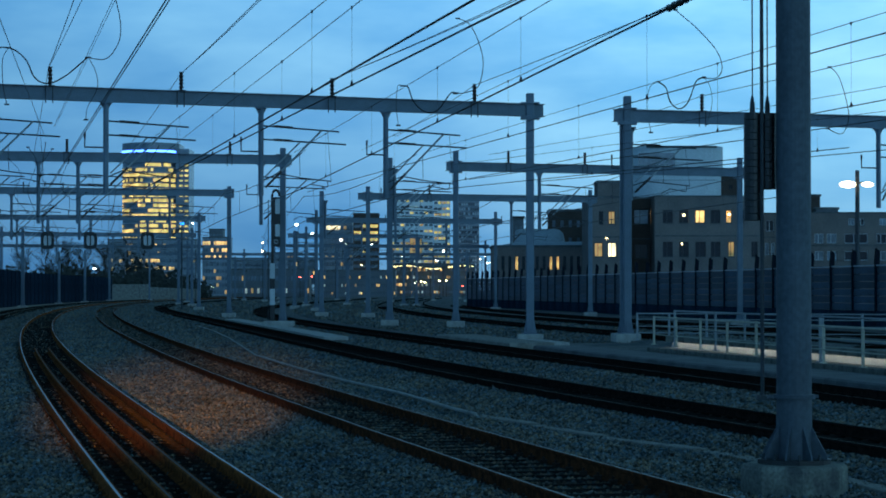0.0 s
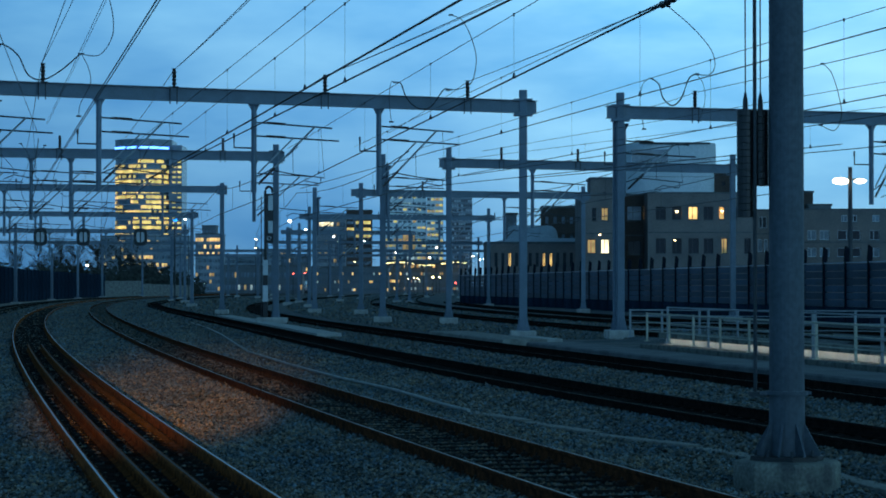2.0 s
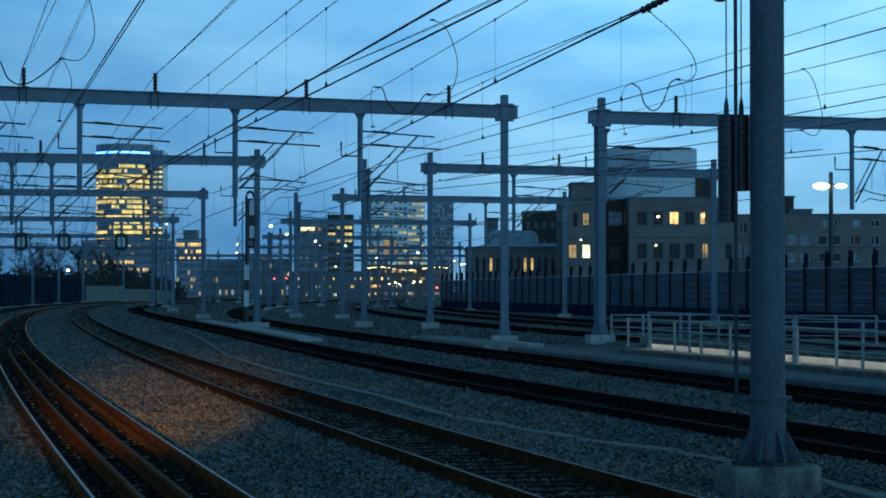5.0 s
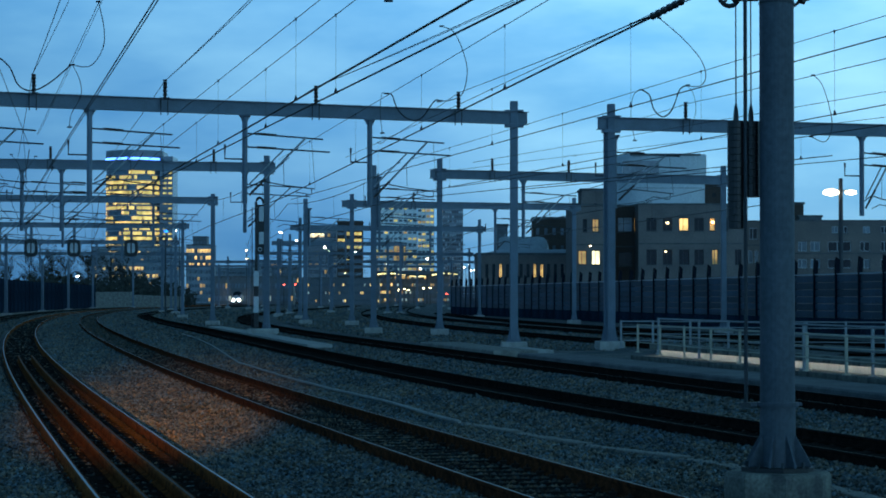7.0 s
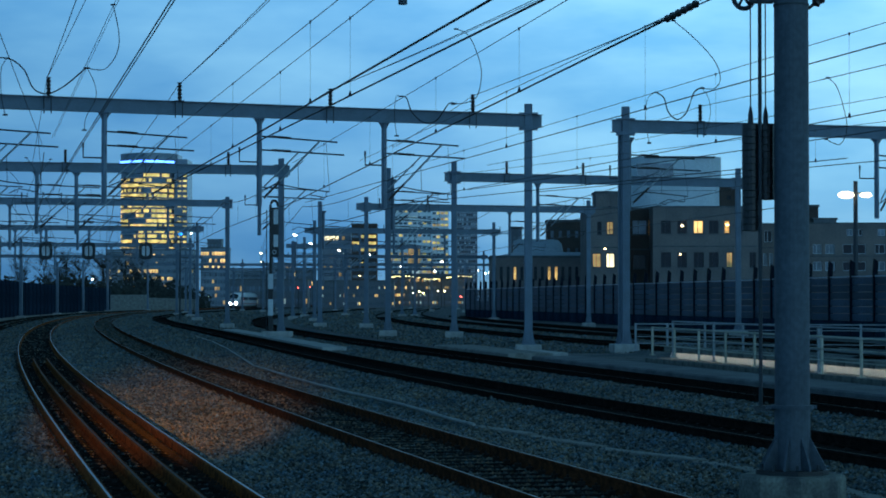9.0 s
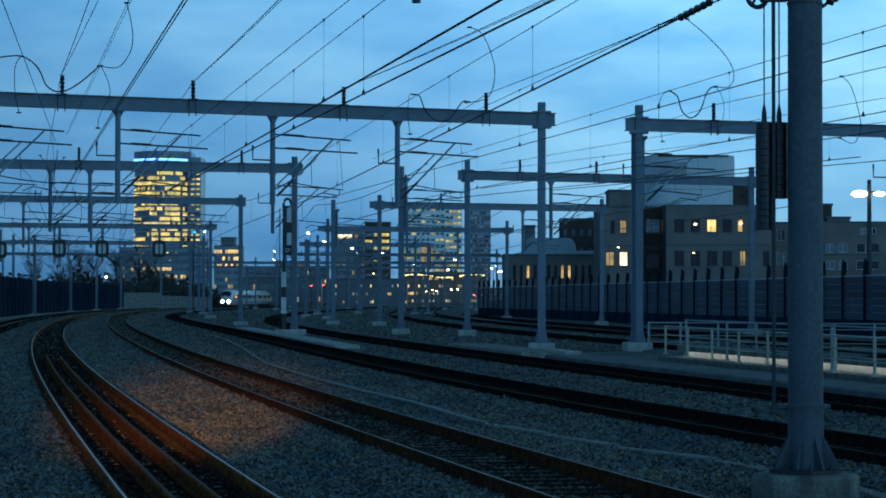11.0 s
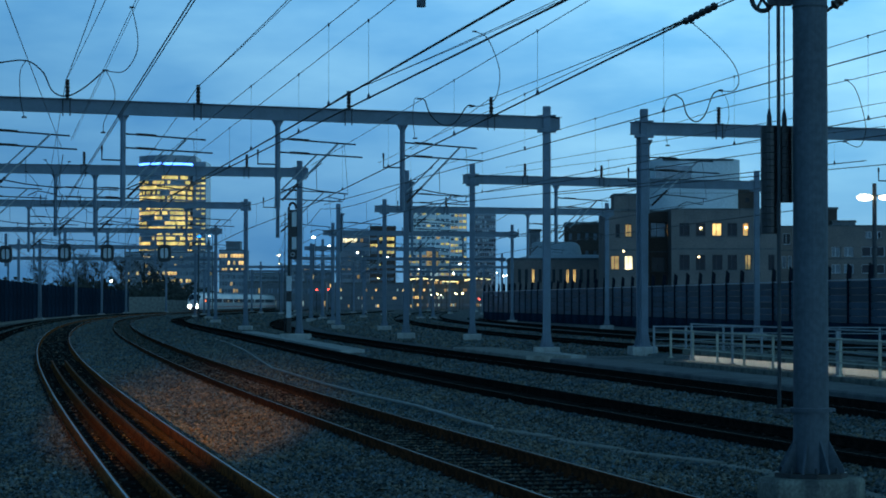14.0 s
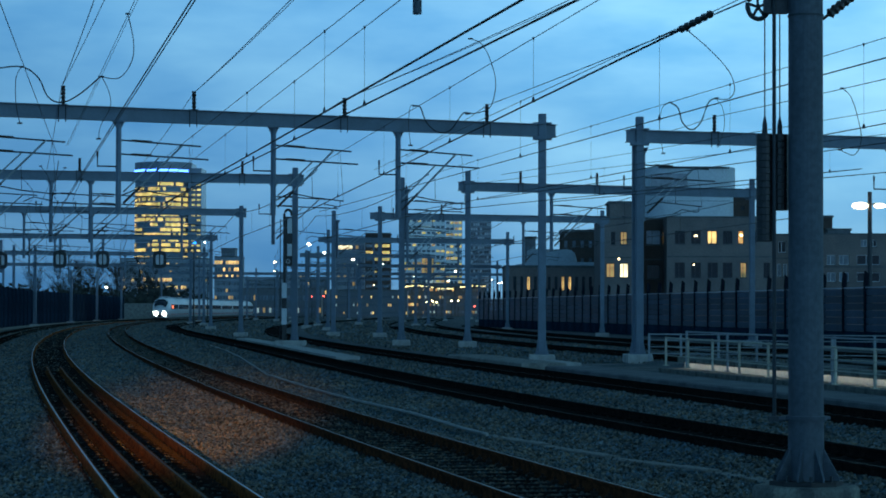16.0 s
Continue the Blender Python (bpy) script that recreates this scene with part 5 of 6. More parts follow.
def tower():
    """The tall rounded office tower with a dark crown and a blue light line."""
    Y = 900
    cx, hw = -117.66, (-106.18 - -129.13) / 2
    t = thing("office_tower", pose(cx, Y, 0), "rounded glass office tower with yellow lit floors and blue line", "office tower")
    r = random.Random(11)
    top, z0 = 52.89, 0.0
    n = 26

    def arc(f, s=1.0, dy=0.0):
        a = (f - 0.5) * 2.0
        return (math.sin(a) / math.sin(1.0) * hw * s, 9 - 9 * (math.cos(a) - math.cos(1.0)) / (1 - math.cos(1.0)) + dy)
    def shell(z0, z1, s=1.0, dy=0.0, seg=24):
        bm = bmesh.new()
        pts = [arc(i / seg, s, dy) for i in range(seg + 1)] + [(hw * s, 26), (-hw * s, 26)]
        lo, hi = [bm.verts.new((*p, z0)) for p in pts], [bm.verts.new((*p, z1)) for p in pts]
        for i in range(len(pts)):
            j = (i + 1) % len(pts)
            bm.faces.new((lo[i], lo[j], hi[j], hi[i]))
        bm.faces.new(hi)
        bm.faces.new(lo[::-1])
        return bm
    part("core", shell(z0, top, 0.985, 0.7), CURTAIN, t)
    floors = 26
    fh = top / floors
    for k in range(floors + 1):
        part("floor_band", shell(max(0, k * fh - 0.22), min(top, k * fh + 0.22), 1.0, 0.0), CLADDING, t)
    for k in range(floors):
        share = 0.22 if k < 8 else 0.45 if k < 11 else (0.86, 0.6, 0.78)[k % 3] if k < 24 else 0.5
        on = r.random() < share
        for c in range(n):
            # rooms several bays wide are lit or dark together
            if r.random() < 0.38:
                on = r.random() < share * (1.08 if 3 < c < n - 5 else 0.8)
            if not on or r.random() < 0.06:
                continue
            a, b = arc((c + 0.03) / n, 0.995, 0.25), arc((c + 0.97) / n, 0.995, 0.25)
            bm = bmesh.new()
            v = [bm.verts.new((p[0], p[1] + d, z)) for p in (a, b) for d in (0, 0.15) for z in (k * fh + 0.42, (k + 1) * fh - 0.36)]
            for q in ((0, 4, 5, 1), (2, 3, 7, 6), (0, 1, 3, 2), (4, 6, 7, 5), (1, 5, 7, 3), (0, 2, 6, 4)):
                bm.faces.new([v[i] for i in q])
            part("window_pane", bm, (WIN_YELLOW if r.random() < 0.88 else WIN_WARM) if k > 8 else WIN_AMBER, t)
    part("crown", shell(top, 60.77, 1.0, 0.0), CURTAIN, t, "dark crown")
    part("light_line", shell(56.94, 57.73, 1.012, -0.2), LED_BLUE, t, "glowing blue line")
    x0, x1 = -106.18 - cx, -101.91 - cx
    part("side_wing", boxes((x0 - 1, x1, 6, 24, 0, 58.52)), CURTAIN, t)
    for k in range(7, 26):
        for c in range(2):
            if r.random() < 0.68:
                a = x0 + 0.4 + c * (x1 - x0) / 2
                part("window_pane", boxes((a, a + (x1 - x0) / 2 - 0.7, 5.9, 5.98, k * fh + 0.6, (k + 1) * fh - 0.7)), WIN_YELLOW, t)


tower()


def rows_lit(strong, weak, where):
    """Whole floors lit by strips, the rest with few lit rooms; where: the share of lit bays of each bright floor."""
    return lambda c, k, r: strong if r.random() < where.get(k, 0.0) else (weak if r.random() < 0.1 else None)


building("office_block", "low grey office block with two floors of lit strips", -121.75, -89.98, 820, 0, 20.04, 20, HAZY, 30, 7, 0.86, 0.42, rows_lit(0, 1, {3: 0.45, 4: 0.3, 6: 0.12}), [WIN_WARM, WIN_AMBER], seed=2, dark=SKY_HAZE_GLASS)
building("office_block", "pale office block with a lit top floor", -80.93, -72.57, 760, 0, 19.4, 18, HAZY, 9, 8, 0.8, 0.5, rows_lit(0, 1, {7: 0.85, 6: 0.3, 5: 0.45}), [WIN_WARM, WIN_AMBER], seed=3, dark=SKY_HAZE_GLASS)
building("penthouse", "grey flat roof storey above the lit office block", -79.5, -74.8, 768, 0, 22.4, 8, CLADDING_DARK, 4, 9, 0.7, 0.3, chance(0.0), [WIN_AMBER], seed=30, dark=SKY_HAZE_GLASS)
building("office_block", "wide hazy grey block with few lit windows", -96.0, -74.5, 985, 0, 14.6, 18, HAZY, 18, 5, 0.85, 0.4, chance(0.06, 2), [WIN_AMBER, WIN_COOL], seed=4, dark=SKY_HAZE_GLASS)
building("office_block", "grey stepped block with a dim lit strip", -74.4, -62.6, 960, 0, 17.5, 18, CLADDING, 10, 6, 0.85, 0.4, rows_lit(0, 1, {3: 0.4}), [WIN_COOL, WIN_AMBER], seed=31, dark=SKY_HAZE_GLASS)
building("office_block", "low dark block between taller ones", -61.8, -50.5, 900, 0, 14.6, 14, CLADDING_DARK, 9, 4, 0.8, 0.45, chance(0.12, 2), [WIN_WARM, WIN_AMBER], seed=32, dark=SKY_HAZE_GLASS)
building("office_block", "hazy grey slab block with rows of small windows", -50.0, -35.0, 1010, 0, 15.5, 16, HAZY, 12, 8, 0.75, 0.4, chance(0.08, 2), [WIN_AMBER, WIN_COOL], seed=33, dark=SKY_HAZE_GLASS)
building("low_building", "long dark shed with a broken row of lit windows", -58.2, -36.4, 615, 0, 7.4, 10, CLADDING_DARK, 26, 2, 0.8, 0.4, chance(0.16, 2), [WIN_AMBER, WIN_COOL], seed=34, dark=SKY_HAZE_GLASS)
building("apartment_tower", "narrow dark tower with broad lit floors", -27.8, -20.1, 700, 0, 25.4, 14, BRICK_DARK, 3, 12, 0.86, 0.46, rows_lit(0, 1, {k: 0.66 for k in range(6, 12)}), [WIN_YELLOW, WIN_AMBER], seed=6, dark=CURTAIN)
building("apartment_tower", "broad white apartment block with dark and yellow window strips", -20.9, -3.9, 900, 0, 39.2, 18, WHITE_WALL, 9, 16, 0.72, 0.36, chance(0.34, 4), [WIN_YELLOW, WIN_COOL, WIN_YELLOW, WIN_AMBER], seed=7, parapet=STUCCO, dark=CURTAIN)
building("apartment_tower", "white apartment wing with many yellow lit windows", -3.7, 2.9, 905, 0, 38.6, 18, WHITE_WALL, 4, 16, 0.74, 0.4, chance(0.5, 3), [WIN_YELLOW, WIN_AMBER, WIN_YELLOW], seed=8, dark=CURTAIN)
building("shop_block", "low block with a yellow lit panel before the white tower", -13.0, -8.2, 880, 0, 23.0, 10, HAZY, 3, 6, 0.9, 0.75, rows_lit(0, 1, {4: 0.9, 5: 1.0}), [WIN_AMBER, WIN_COOL], seed=35, dark=SKY_HAZE_GLASS)
building("office_block", "flat-roofed grey block with a lit strip", -38.51, -28.80, 720, 0, 23.78, 16, HAZY, 10, 8, 0.85, 0.4, lambda c, k, r: 0 if (k == 7 and c < 6) else (1 if r.random() < 0.2 else None), [WIN_WHITE, WIN_AMBER], seed=5, dark=SKY_HAZE_GLASS)
building("apartment_tower", "dark apartment tower with a chequered pattern of pale panels", 5.9, 13.44, 840, 0, 35.2, 16, CURTAIN, 9, 20, 0.62, 0.5, chance(0.42, 1), [STUCCO], seed=9)
building("station_hall", "long low lit hall with yellow light under its roof", -17.39, 9.99, 740, 0, 10.32, 12, CLADDING_DARK, 40, 4, 0.7, 0.35, chance(0.3, 3), [WIN_WARM, WIN_COOL, WIN_AMBER], seed=10, dark=SKY_HAZE_GLASS)
def canopy_lights():
    """A long row of lit canopy lamps over the far platforms."""
    t = thing("platform_canopy", pose(0, 735, 0), "far platform canopy with a row of yellow-white lamps", "canopy")
    r = random.Random(5)
    for k in range(26):
        x = -17.27 + k * 1.05
        z = 9.17 + 0.5 * math.sin(k * 0.35)
        part("canopy_panel", boxes((x, x + 1.0, 0, 4, z + 0.35, z + 0.6)), CONCRETE_DARK, t)
        if r.random() < 0.85:
            part("canopy_lamp", boxes((x + 0.05, x + 0.95, -0.1, 0.5, z, z + r.uniform(0.12, 0.34))), LAMP_STRIP, t, "lit lamp strip")
        if k % 4 == 0:
            part("canopy_post", boxes((x + 0.4, x + 0.6, 1.8, 2.0, -0.3, z + 0.35)), STEEL_DARK, t)


canopy_lights()
building("low_building", "low dark building with scattered lit windows", -33.29, -12.60, 600, 0, 6.95, 12, CLADDING_DARK, 40, 3, 0.7, 0.32, chance(0.16, 3), [WIN_AMBER, WIN_WARM, WIN_COOL], seed=12, dark=CURTAIN)
def facade(label, x0, x1, y, top, deep, wall, rows, frames=STEEL_DARK, lamps=()):
    """A brick building with uneven rows of real window openings: rows of (sill, head, ((left, right, pane), ...))."""
    t = thing("brick_building", pose(x0, y, 0), label, "building", "buildings in the distance")
    W = x1 - x0
    bm = bmesh.new()
    box(bm, 0, W, 0.5, deep, -0.3, top)
    z = -0.3
    for sill, head, panes in rows:
        box(bm, 0, W, 0.0, 0.5, z, sill)
        x = 0.0
        for a, b, m in panes:
            a, b = a - x0, b - x0
            box(bm, x, a, 0.0, 0.5, sill, head)
            o = part("window_pane", boxes((a, b, 0.3, 0.42, sill, head)), m, t)
            w = 0.08
            mid = () if b - a < 0.9 else ((a + (b - a) * 0.4, a + (b - a) * 0.4 + w, 0.2, 0.298, sill + w, head - w),)
            part("window_frame", boxes((a, b, 0.2, 0.298, sill, sill + w), (a, b, 0.2, 0.298, head - w, head), (a, a + w, 0.2, 0.298, sill + w, head - w), (b - w, b, 0.2, 0.298, sill + w, head - w), *mid), frames, o)
            part("window_sill", boxes((a - 0.1, b + 0.1, -0.1, 0.0, sill - 0.12, sill - 0.005)), CONCRETE_DARK, t)
            x = b
        box(bm, x, W, 0.0, 0.5, sill, head)
        z = head
    box(bm, 0, W, 0.0, 0.5, z, top)
    part("wall", bm, wall, t)
    part("parapet", boxes((-0.1, W + 0.1, -0.12, deep + 0.1, top, top + 0.22)), CONCRETE_DARK, t)
    part("string_course", boxes((0.0, W, -0.06, -0.004, rows[0][1] + 0.75, rows[0][1] + 0.95)), CONCRETE_DARK, t)
    for x, h, size in lamps:
        part("room_lamp", ball(bmesh.new(), (x - x0, 0.1, h), size, 8, 6, 0.75), ROOM_LAMP, t, "glowing lamp in a window")
    return t


facade("brown brick building with square windows, some lit", 30.93, 46.60, 330, 15.54, 16, BRICK, (
    (6.78, 9.01, ((32.09, 33.57, GLASS), (34.48, 35.88, GLASS), (36.87, 38.36, GLASS), (39.10, 40.50, GLASS), (41.66, 42.56, WIN_AMBER), (45.04, 45.95, GLASS),)),
    (11.74, 13.64, ((32.09, 33.57, GLASS), (34.48, 35.88, GLASS), (36.87, 38.27, WIN_WARM), (39.10, 40.50, GLASS), (41.33, 42.15, WIN_AMBER), (43.14, 43.97, GLASS),)),
), lamps=((35.2, 12.9, 0.22), (41.8, 13.0, 0.2), (34.9, 8.7, 0.16)))
facade("brown brick wing with large bright lit windows", 21.35, 27.63, 331, 15.49, 16, BRICK, (
    (6.80, 8.87, ((22.17, 23.41, WIN_AMBER), (24.16, 25.40, WIN_WHITE), (25.90, 26.48, WIN_WARM),)),
    (11.60, 13.51, ((22.84, 23.50, GLASS), (24.24, 25.23, WIN_AMBER), (25.90, 26.48, GLASS),)),
), lamps=((24.0, 9.55, 0.2),))
facade("dark recessed brick stairwell between two wings", 27.88, 31.58, 336, 15.53, 10, BRICK_DARK, (
    (6.70, 8.72, ((28.56, 30.49, GLASS), (30.91, 31.49, WIN_AMBER),)),
    (11.75, 13.93, ((28.39, 30.57, SKY_HAZE_GLASS), (30.82, 31.49, WIN_AMBER),)),
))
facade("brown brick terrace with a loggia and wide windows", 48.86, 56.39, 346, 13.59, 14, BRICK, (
    (7.28, 9.18, ((49.30, 49.99, SKY_HAZE_GLASS), (50.25, 50.85, SKY_HAZE_GLASS), (51.89, 52.93, GLASS), (53.97, 55.01, GLASS),)),
    (10.91, 12.64, ((49.47, 50.68, GLASS), (51.89, 52.93, GLASS), (53.97, 55.01, SKY_HAZE_GLASS),)),
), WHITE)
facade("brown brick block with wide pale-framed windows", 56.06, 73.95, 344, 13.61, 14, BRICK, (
    (6.47, 7.85, ((56.58, 57.95, SKY_HAZE_GLASS), (58.47, 59.93, SKY_HAZE_GLASS), (61.14, 64.66, GLASS), (66.04, 67.59, SKY_HAZE_GLASS), (69.22, 70.51, GLASS),)),
    (9.05, 10.52, ((56.58, 57.95, SKY_HAZE_GLASS), (58.47, 59.93, SKY_HAZE_GLASS), (61.14, 64.66, GLASS), (66.04, 67.59, GLASS), (69.22, 70.51, GLASS),)),
    (11.81, 12.84, ((61.74, 62.68, SKY_HAZE_GLASS), (63.20, 64.15, GLASS), (66.47, 67.59, SKY_HAZE_GLASS), (69.22, 70.51, GLASS),)),
), WHITE)
building("brick_building", "dark brick roof house above the wing", 23.15, 27.20, 338, 0, 17.98, 8, BRICK, 1, 6, 0.1, 0.1, chance(0.0), [WIN_AMBER], seed=21)
building("annex", "grey low annex with a row of lit windows", 7.70, 22.57, 350, -0.3, 8.56, 16, BRICK, 14, 2, 0.45, 0.5,
         lambda c, k, r: 0 if (k == 1 and c in (3, 8, 9)) else None, [WIN_WARM], cap=0.3, seed=16, frames=STEEL_DARK)


def rooftop_drum():
    t = thing("rooftop_drum", pose(37.95, 365, 16.70), "pale grey rounded plant room on the roof", "plant room")
    hh = 24.92 - 16.70
    w = (45.25 - 30.84) / 2
    bm = bmesh.new()
    seg = 20
    pts = [(w * math.copysign(abs(math.cos(a)) ** 0.55, math.cos(a)), 6 * math.sin(a)) for a in [2 * math.pi * i / 40 for i in range(40)]]
    lo, hi = [bm.verts.new((*p, 0)) for p in pts], [bm.verts.new((*p, hh)) for p in pts]
    for i in range(40):
        bm.faces.new((lo[i], lo[(i + 1) % 40], hi[(i + 1) % 40], hi[i]))
    bm.faces.new(hi)
    part("shell", bm, STUCCO, t)
    for z in (0.33, 0.66):
        part("seam", boxes((-w * 0.8, w * 0.8, -6.03, -5.9, hh * z - 0.03, hh * z + 0.03)), CONCRETE_DARK, t)
    part("rim", boxes((-w * 0.78, w * 0.78, -6.06, -5.8, hh - 0.35, hh - 0.05)), CONCRETE_DARK, t)
    part("dark_vent", boxes((-w * 0.95, -w * 0.15, -6.1, -5.5, hh * 0.62, hh * 0.86)), CURTAIN, t)
    part("plinth", boxes((-w, w, -6, 6, -4.0, 0.0)), BRICK_DARK, t)


rooftop_drum()
building("brick_building", "dark brick stair tower on the roof", 44.43, 47.78, 362, 0, 20.74, 8, BRICK_DARK, 1, 6, 0.2, 0.2, chance(0.0), [WIN_AMBER], seed=17)


def barrel_roof():
    t = thing("barrel_roof_hall", pose(0, 352, 8.2), "pale grey rounded roof drum over the annex", "roof")
    bm = bmesh.new()
    rings = []
    for x, g in ((11.4, 0.9), (12.0, 1.0), (17.6, 1.0), (18.4, 0.95), (18.9, 0.8), (19.15, 0.5), (19.2, 0.1)):
        rings.append([bm.verts.new((x, 4.5 - 3.6 * g * math.cos(math.pi * i / 14), 0.3 + 3.1 * g * math.sin(math.pi * i / 14))) for i in range(15)])
    for p, q in zip(rings, rings[1:]):
        for i in range(14):
            bm.faces.new((p[i], q[i], q[i + 1], p[i + 1]))
    bm.faces.new(rings[0])
    part("drum", bm, CLADDING, t, smooth=True)
    bm = bmesh.new()
    rings = []
    for x, z in ((7.8, 0.1), (9.4, 0.55), (11.5, 0.95), (22.4, 1.0)):
        rings.append([bm.verts.new((x, y, 0.3 + z * k)) for y, k in ((0.0, 0.0), (0.3, 0.7), (1.2, 1.0), (9.0, 1.0))])
    for p, q in zip(rings, rings[1:]):
        for i in range(3):
            bm.faces.new((p[i], q[i], q[i + 1], p[i + 1]))
    part("curved_eave", bm, CLADDING, t, smooth=True)


barrel_roof()
building("brick_building", "dark brown brick block beside the rounded roof", 17.3, 22.6, 366, 0, 14.7, 8, BRICK_DARK, 4, 5, 0.4, 0.4, chance(0.0), [WIN_AMBER], seed=36, dark=SKY_HAZE_GLASS)
building("roof_house", "small grey roof house behind the rounded roof", 11.3, 13.0, 364, 0, 13.5, 5, CLADDING_DARK, 2, 5, 0.5, 0.5, chance(0.0), [WIN_AMBER], seed=37, dark=SKY_HAZE_GLASS)

building("brick_building", "dark brick chimney block above the terrace roof", 57.01, 58.77, 352, 0, 16.53, 3, BRICK_DARK, 1, 4, 0.1, 0.1, chance(0.0), [WIN_AMBER], seed=18)
building("brick_building", "small grey roof dormer above the terrace", 57.74, 61.24, 350, 0, 14.43, 4, CLADDING_DARK, 6, 4, 0.6, 0.5, chance(0.0), [WIN_AMBER], seed=19)


# ---- scrub and bare trees on the left ----
def scrub():
    bm = bmesh.new()
    r = random.Random(3)
    for i in range(5200):
        x, y = r.uniform(-118, -58), r.uniform(480, 560)
        h = r.uniform(0.5, 8.2) * (0.75 + 0.25 * math.sin(x * 0.35))
        for k in range(4):
            c = Vector((x + r.uniform(-1.5, 1.5), y, r.uniform(0, abs(h) + 0.5)))
            v = [bm.verts.new(c + Vector((r.uniform(-0.9, 0.9), r.uniform(-0.5, 0.5), r.uniform(-0.8, 0.8)))) for _ in range(3)]
            bm.faces.new(v)
    tagged(part("scrub", bm, FOLIAGE), "dark winter scrub on the embankment", "scrub", kind="stuff")


scrub()


def tree(x, y, h, seed):
    t = thing("bare_tree", pose(x, y, -0.3), "bare dark winter tree with fine twigs", "tree", "bare trees")
    r = random.Random(seed)
    trunk, twigs = bmesh.new(), bmesh.new()
    tube(trunk, [(0, 0, 0), (0.1, 0, h * 0.4), (0, 0.1, h * 0.75)], [0.25, 0.16, 0.06], 7)
    for i in range(26):
        z = h * r.uniform(0.25, 0.75)
        a, l = r.uniform(0, 6.28), h * r.uniform(0.15, 0.34)
        e1 = Vector((math.cos(a) * l * 0.6, math.sin(a) * l * 0.6, z + l * 0.7))
        tube(trunk, [(0, 0, z), e1], [0.07, 0.025], 4)
        for k in range(14):
            e2 = e1 + Vector((r.uniform(-1, 1), r.uniform(-1, 1), r.uniform(-0.2, 1))) * l * 0.5
            tube(twigs, [e1.lerp(Vector((0, 0, z)), r.random() * 0.5), e2], [0.03, 0.01], 3)
    part("trunk", trunk, BARK, t)
    part("crown", twigs, BARK, t)


for i in range(9):
    tree(-94 + i * 3.0 + (i % 3), 505 + (i * 7) % 13, 12 + (i * 5) % 4, i)

# ---- lamps ----
lamp("orange_lamp", "SPOT", 72000, (1.0, 0.37, 0.01), look((-1.6, -3.0, 2.4), (-5.35, 46.0, -0.2)) @ Matrix.Diagonal((2.2, 1, 1, 1)), 0.12, 3.4, 1.0)


# ---- the train ----
HEAD = ((0, 788.1), (1, 758.3), (2, 730.7), (3, 704.8), (4, 680.3), (5, 656.8), (6, 634.2), (7, 611.9), (8, 589.6), (9, 567.0), (10, 543.8), (11, 519.6), (12, 494.1), (13, 466.9), (14, 437.6), (15, 406.0), (16, 371.6))


def head_at(t):
    """Where along its track the train's nose is."""
    return float(np.interp(t, [a for a, b in HEAD], [b for a, b in HEAD]))


def car_body(length, nose):
    """A rounded car body; the nose car tapers to a streamlined front at y = 0."""
    sec = [(-1.32, 0.55), (-1.45, 1.0), (-1.47, 2.0), (-1.40, 2.8), (-1.15, 3.45), (-0.6, 3.82), (0, 3.89), (0.6, 3.82), (1.15, 3.45), (1.40, 2.8), (1.47, 2.0), (1.45, 1.0), (1.32, 0.55)]
    stations = [(0.0, 0.30, 0.42), (0.35, 0.55, 0.50), (1.0, 0.76, 0.62), (2.0, 0.90, 0.76), (3.2, 0.97, 0.88), (4.8, 1.0, 0.97), (6.5, 1.0, 1.0)] if nose else [(0.15, 0.97, 0.985), (0.35, 1.0, 1.0)]
    stations += [(length - 0.5, 1.0, 1.0), (length - 0.3, 0.97, 0.985)]
    bm = bmesh.new()
    rings = []
    for y, w, h in stations:
        rings.append([bm.verts.new((x * w, y, 0.45 + (z - 0.55) * h + 0.1)) for x, z in sec])
    for a, b in zip(rings, rings[1:]):
        for i in range(12):
            bm.faces.new((a[i], b[i], b[i + 1], a[i + 1]))
        bm.faces.new((a[12], b[12], b[0], a[0]))
    bm.faces.new(rings[0])
    bm.faces.new(rings[-1][::-1])
    bmesh.ops.recalc_face_normals(bm, faces=bm.faces[:])
    return bm


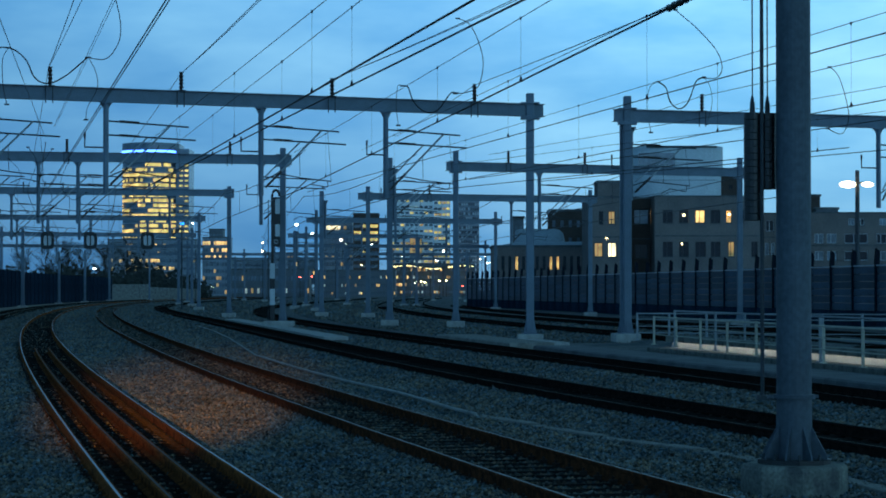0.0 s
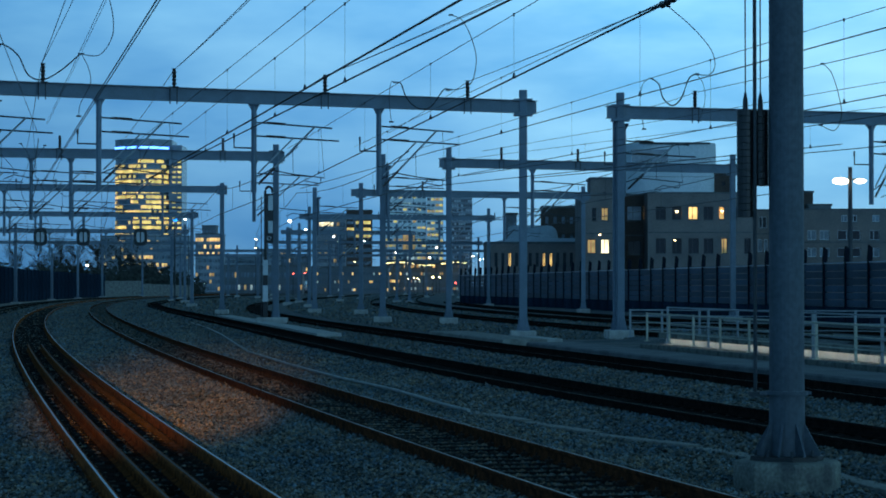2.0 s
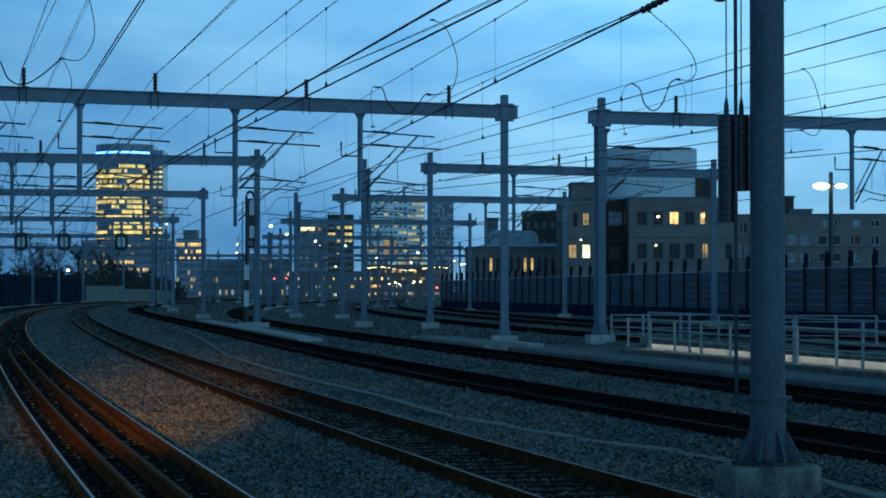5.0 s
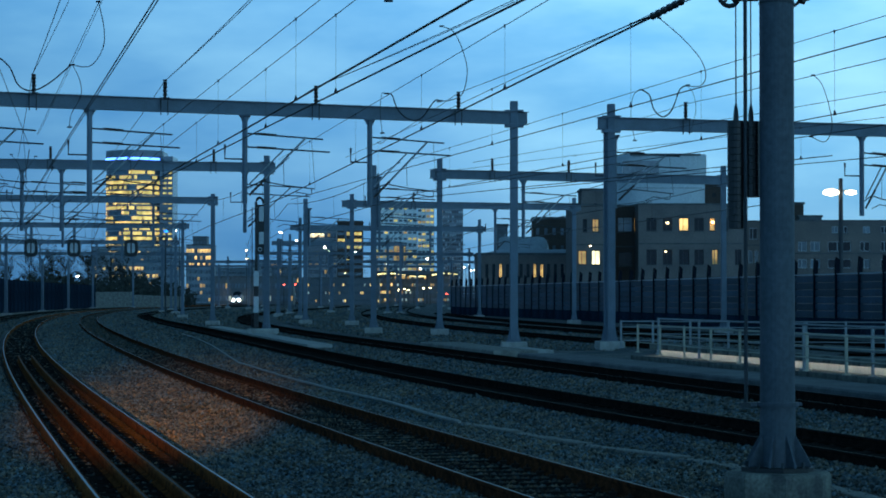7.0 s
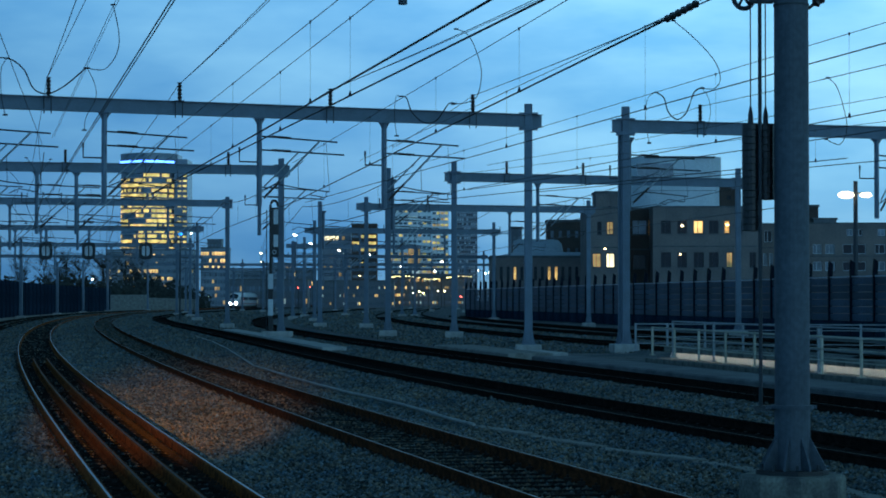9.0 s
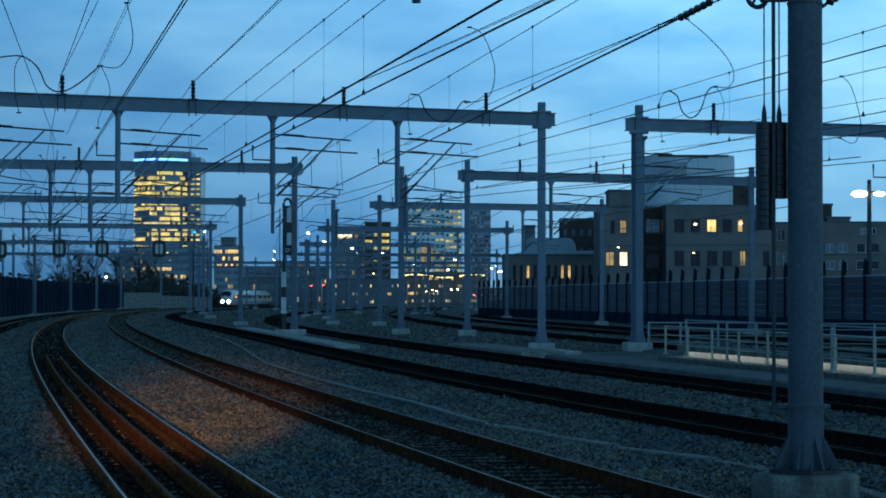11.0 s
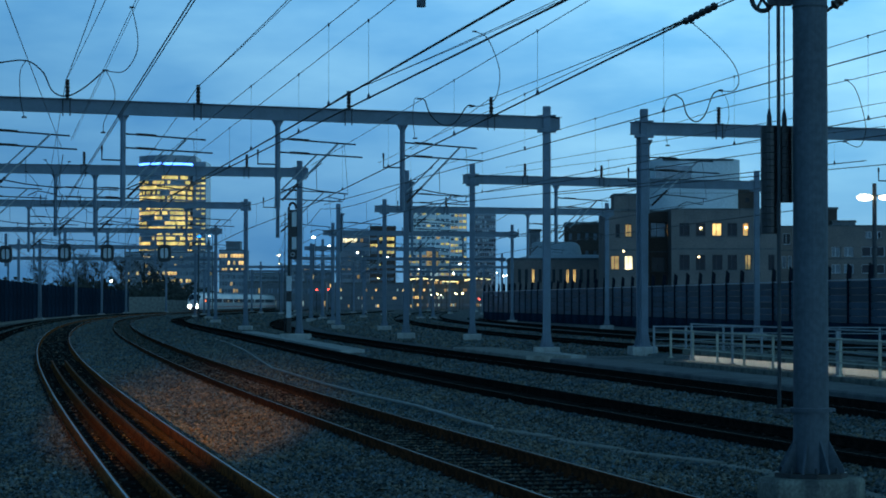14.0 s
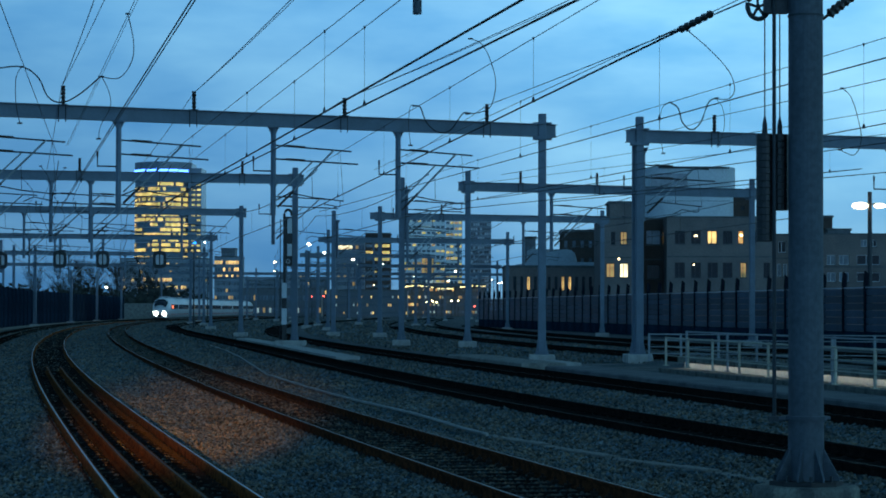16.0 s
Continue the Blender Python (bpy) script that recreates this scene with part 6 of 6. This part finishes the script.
def train_car(nose):
    t = thing("train_car", Matrix(), "white high-speed train car with a red band and lit windows" if not nose else "white high-speed train head with bright headlights", "train car", "cars of the train")
    length = 24.6
    part("body", car_body(length, nose), TRAIN_WHITE, t, smooth=True)
    y0 = 6.0 if nose else 1.0
    for s in (-1, 1):
        bm = boxes((min(s * 1.462, s * 1.485), max(s * 1.462, s * 1.485), y0, length - 1.0, 1.95, 2.75))
        part("window_band", bm, GLASS, t, "dark window band")
        part("red_band", boxes((min(s * 1.468, s * 1.492), max(s * 1.468, s * 1.492), y0, length - 0.6, 1.0, 1.16)), TRAIN_RED, t, "red stripe")
        y = y0 + 0.6
        while y < length - 2.5:
            if rng.random() < 0.05:
                part("lit_window", boxes((min(s * 1.487, s * 1.493), max(s * 1.487, s * 1.493), y, y + 1.3, 2.05, 2.65)), WIN_AMBER, t)
            y += 1.9
    part("underframe", boxes((-1.25, 1.25, 2.5 if nose else 0.6, length - 0.6, 0.28, 0.6)), TRAIN_GREY, t)
    for y in (4.6, length - 3.6):
        bm = boxes((-1.1, 1.1, y - 1.5, y + 1.5, 0.3, 0.62))
        bogie = part("bogie", bm, TRAIN_GREY, t)
        for yy in (y - 1.25, y + 1.25):
            for s in (-0.75, 0.75):
                part("wheel", tubes(([(s - 0.06, yy, 0.46), (s + 0.06, yy, 0.46)], 0.46, 14)), STEEL_DARK, bogie)
    part("roof_equipment", bevelled(boxes((-0.8, 0.8, 9.0, 16.0, 3.82, 4.08)), 0.1), CLADDING, t)
    if nose:
        part("destination_display", boxes((1.488, 1.50, 8.0, 11.5, 2.1, 2.55)), LAMP_DISPLAY, t, "glowing red side display")
        bm = bmesh.new()
        rings = []
        for y, w, h in ((0.75, 0.68, 0.575), (1.0, 0.76, 0.62), (2.0, 0.90, 0.76), (3.2, 0.97, 0.88)):
            rings.append([bm.verts.new((x * w, y - 0.05, 0.6 + (z - 0.55) * h + 0.0)) for x, z in ((-1.22, 3.3), (-1.1, 3.55), (-0.6, 3.92), (0, 3.99), (0.6, 3.92), (1.1, 3.55), (1.22, 3.3))])
        for a, b in zip(rings, rings[1:]):
            for i in range(6):
                bm.faces.new((a[i], b[i], b[i + 1], a[i + 1]))
        part("windscreen", bm, GLASS, t, "dark sloping windscreen")
        for s in (-1, 1):
            bm = ball(bmesh.new(), (s * 0.58, 0.38, 1.2), 0.44, 10, 8, 0.7)
            part("headlight", bm, HEADLIGHT, t, "glaring white headlight")
        part("coupler_flap", bevelled(boxes((-0.35, 0.35, -0.08, 0.3, 0.62, 1.0)), 0.05), TRAIN_GREY, t)
    return t


CARS = [train_car(True)] + [train_car(False) for i in range(7)]


def motions():
    for k, car in enumerate(CARS):
        rows = []
        for i in range(33):
            t = i * 0.5
            d = TRACK["B"].far(head_at(t)) + k * 24.8
            a, b = TRACK["B"].at(TRACK["B"].along(d)), TRACK["B"].at(TRACK["B"].along(d + 24.0))
            rows.append((t, pose(a.x, a.y, 0, 0, 0, math.degrees(math.atan2(-(b.x - a.x), b.y - a.y)))))
        walk(car, rows)


motions()
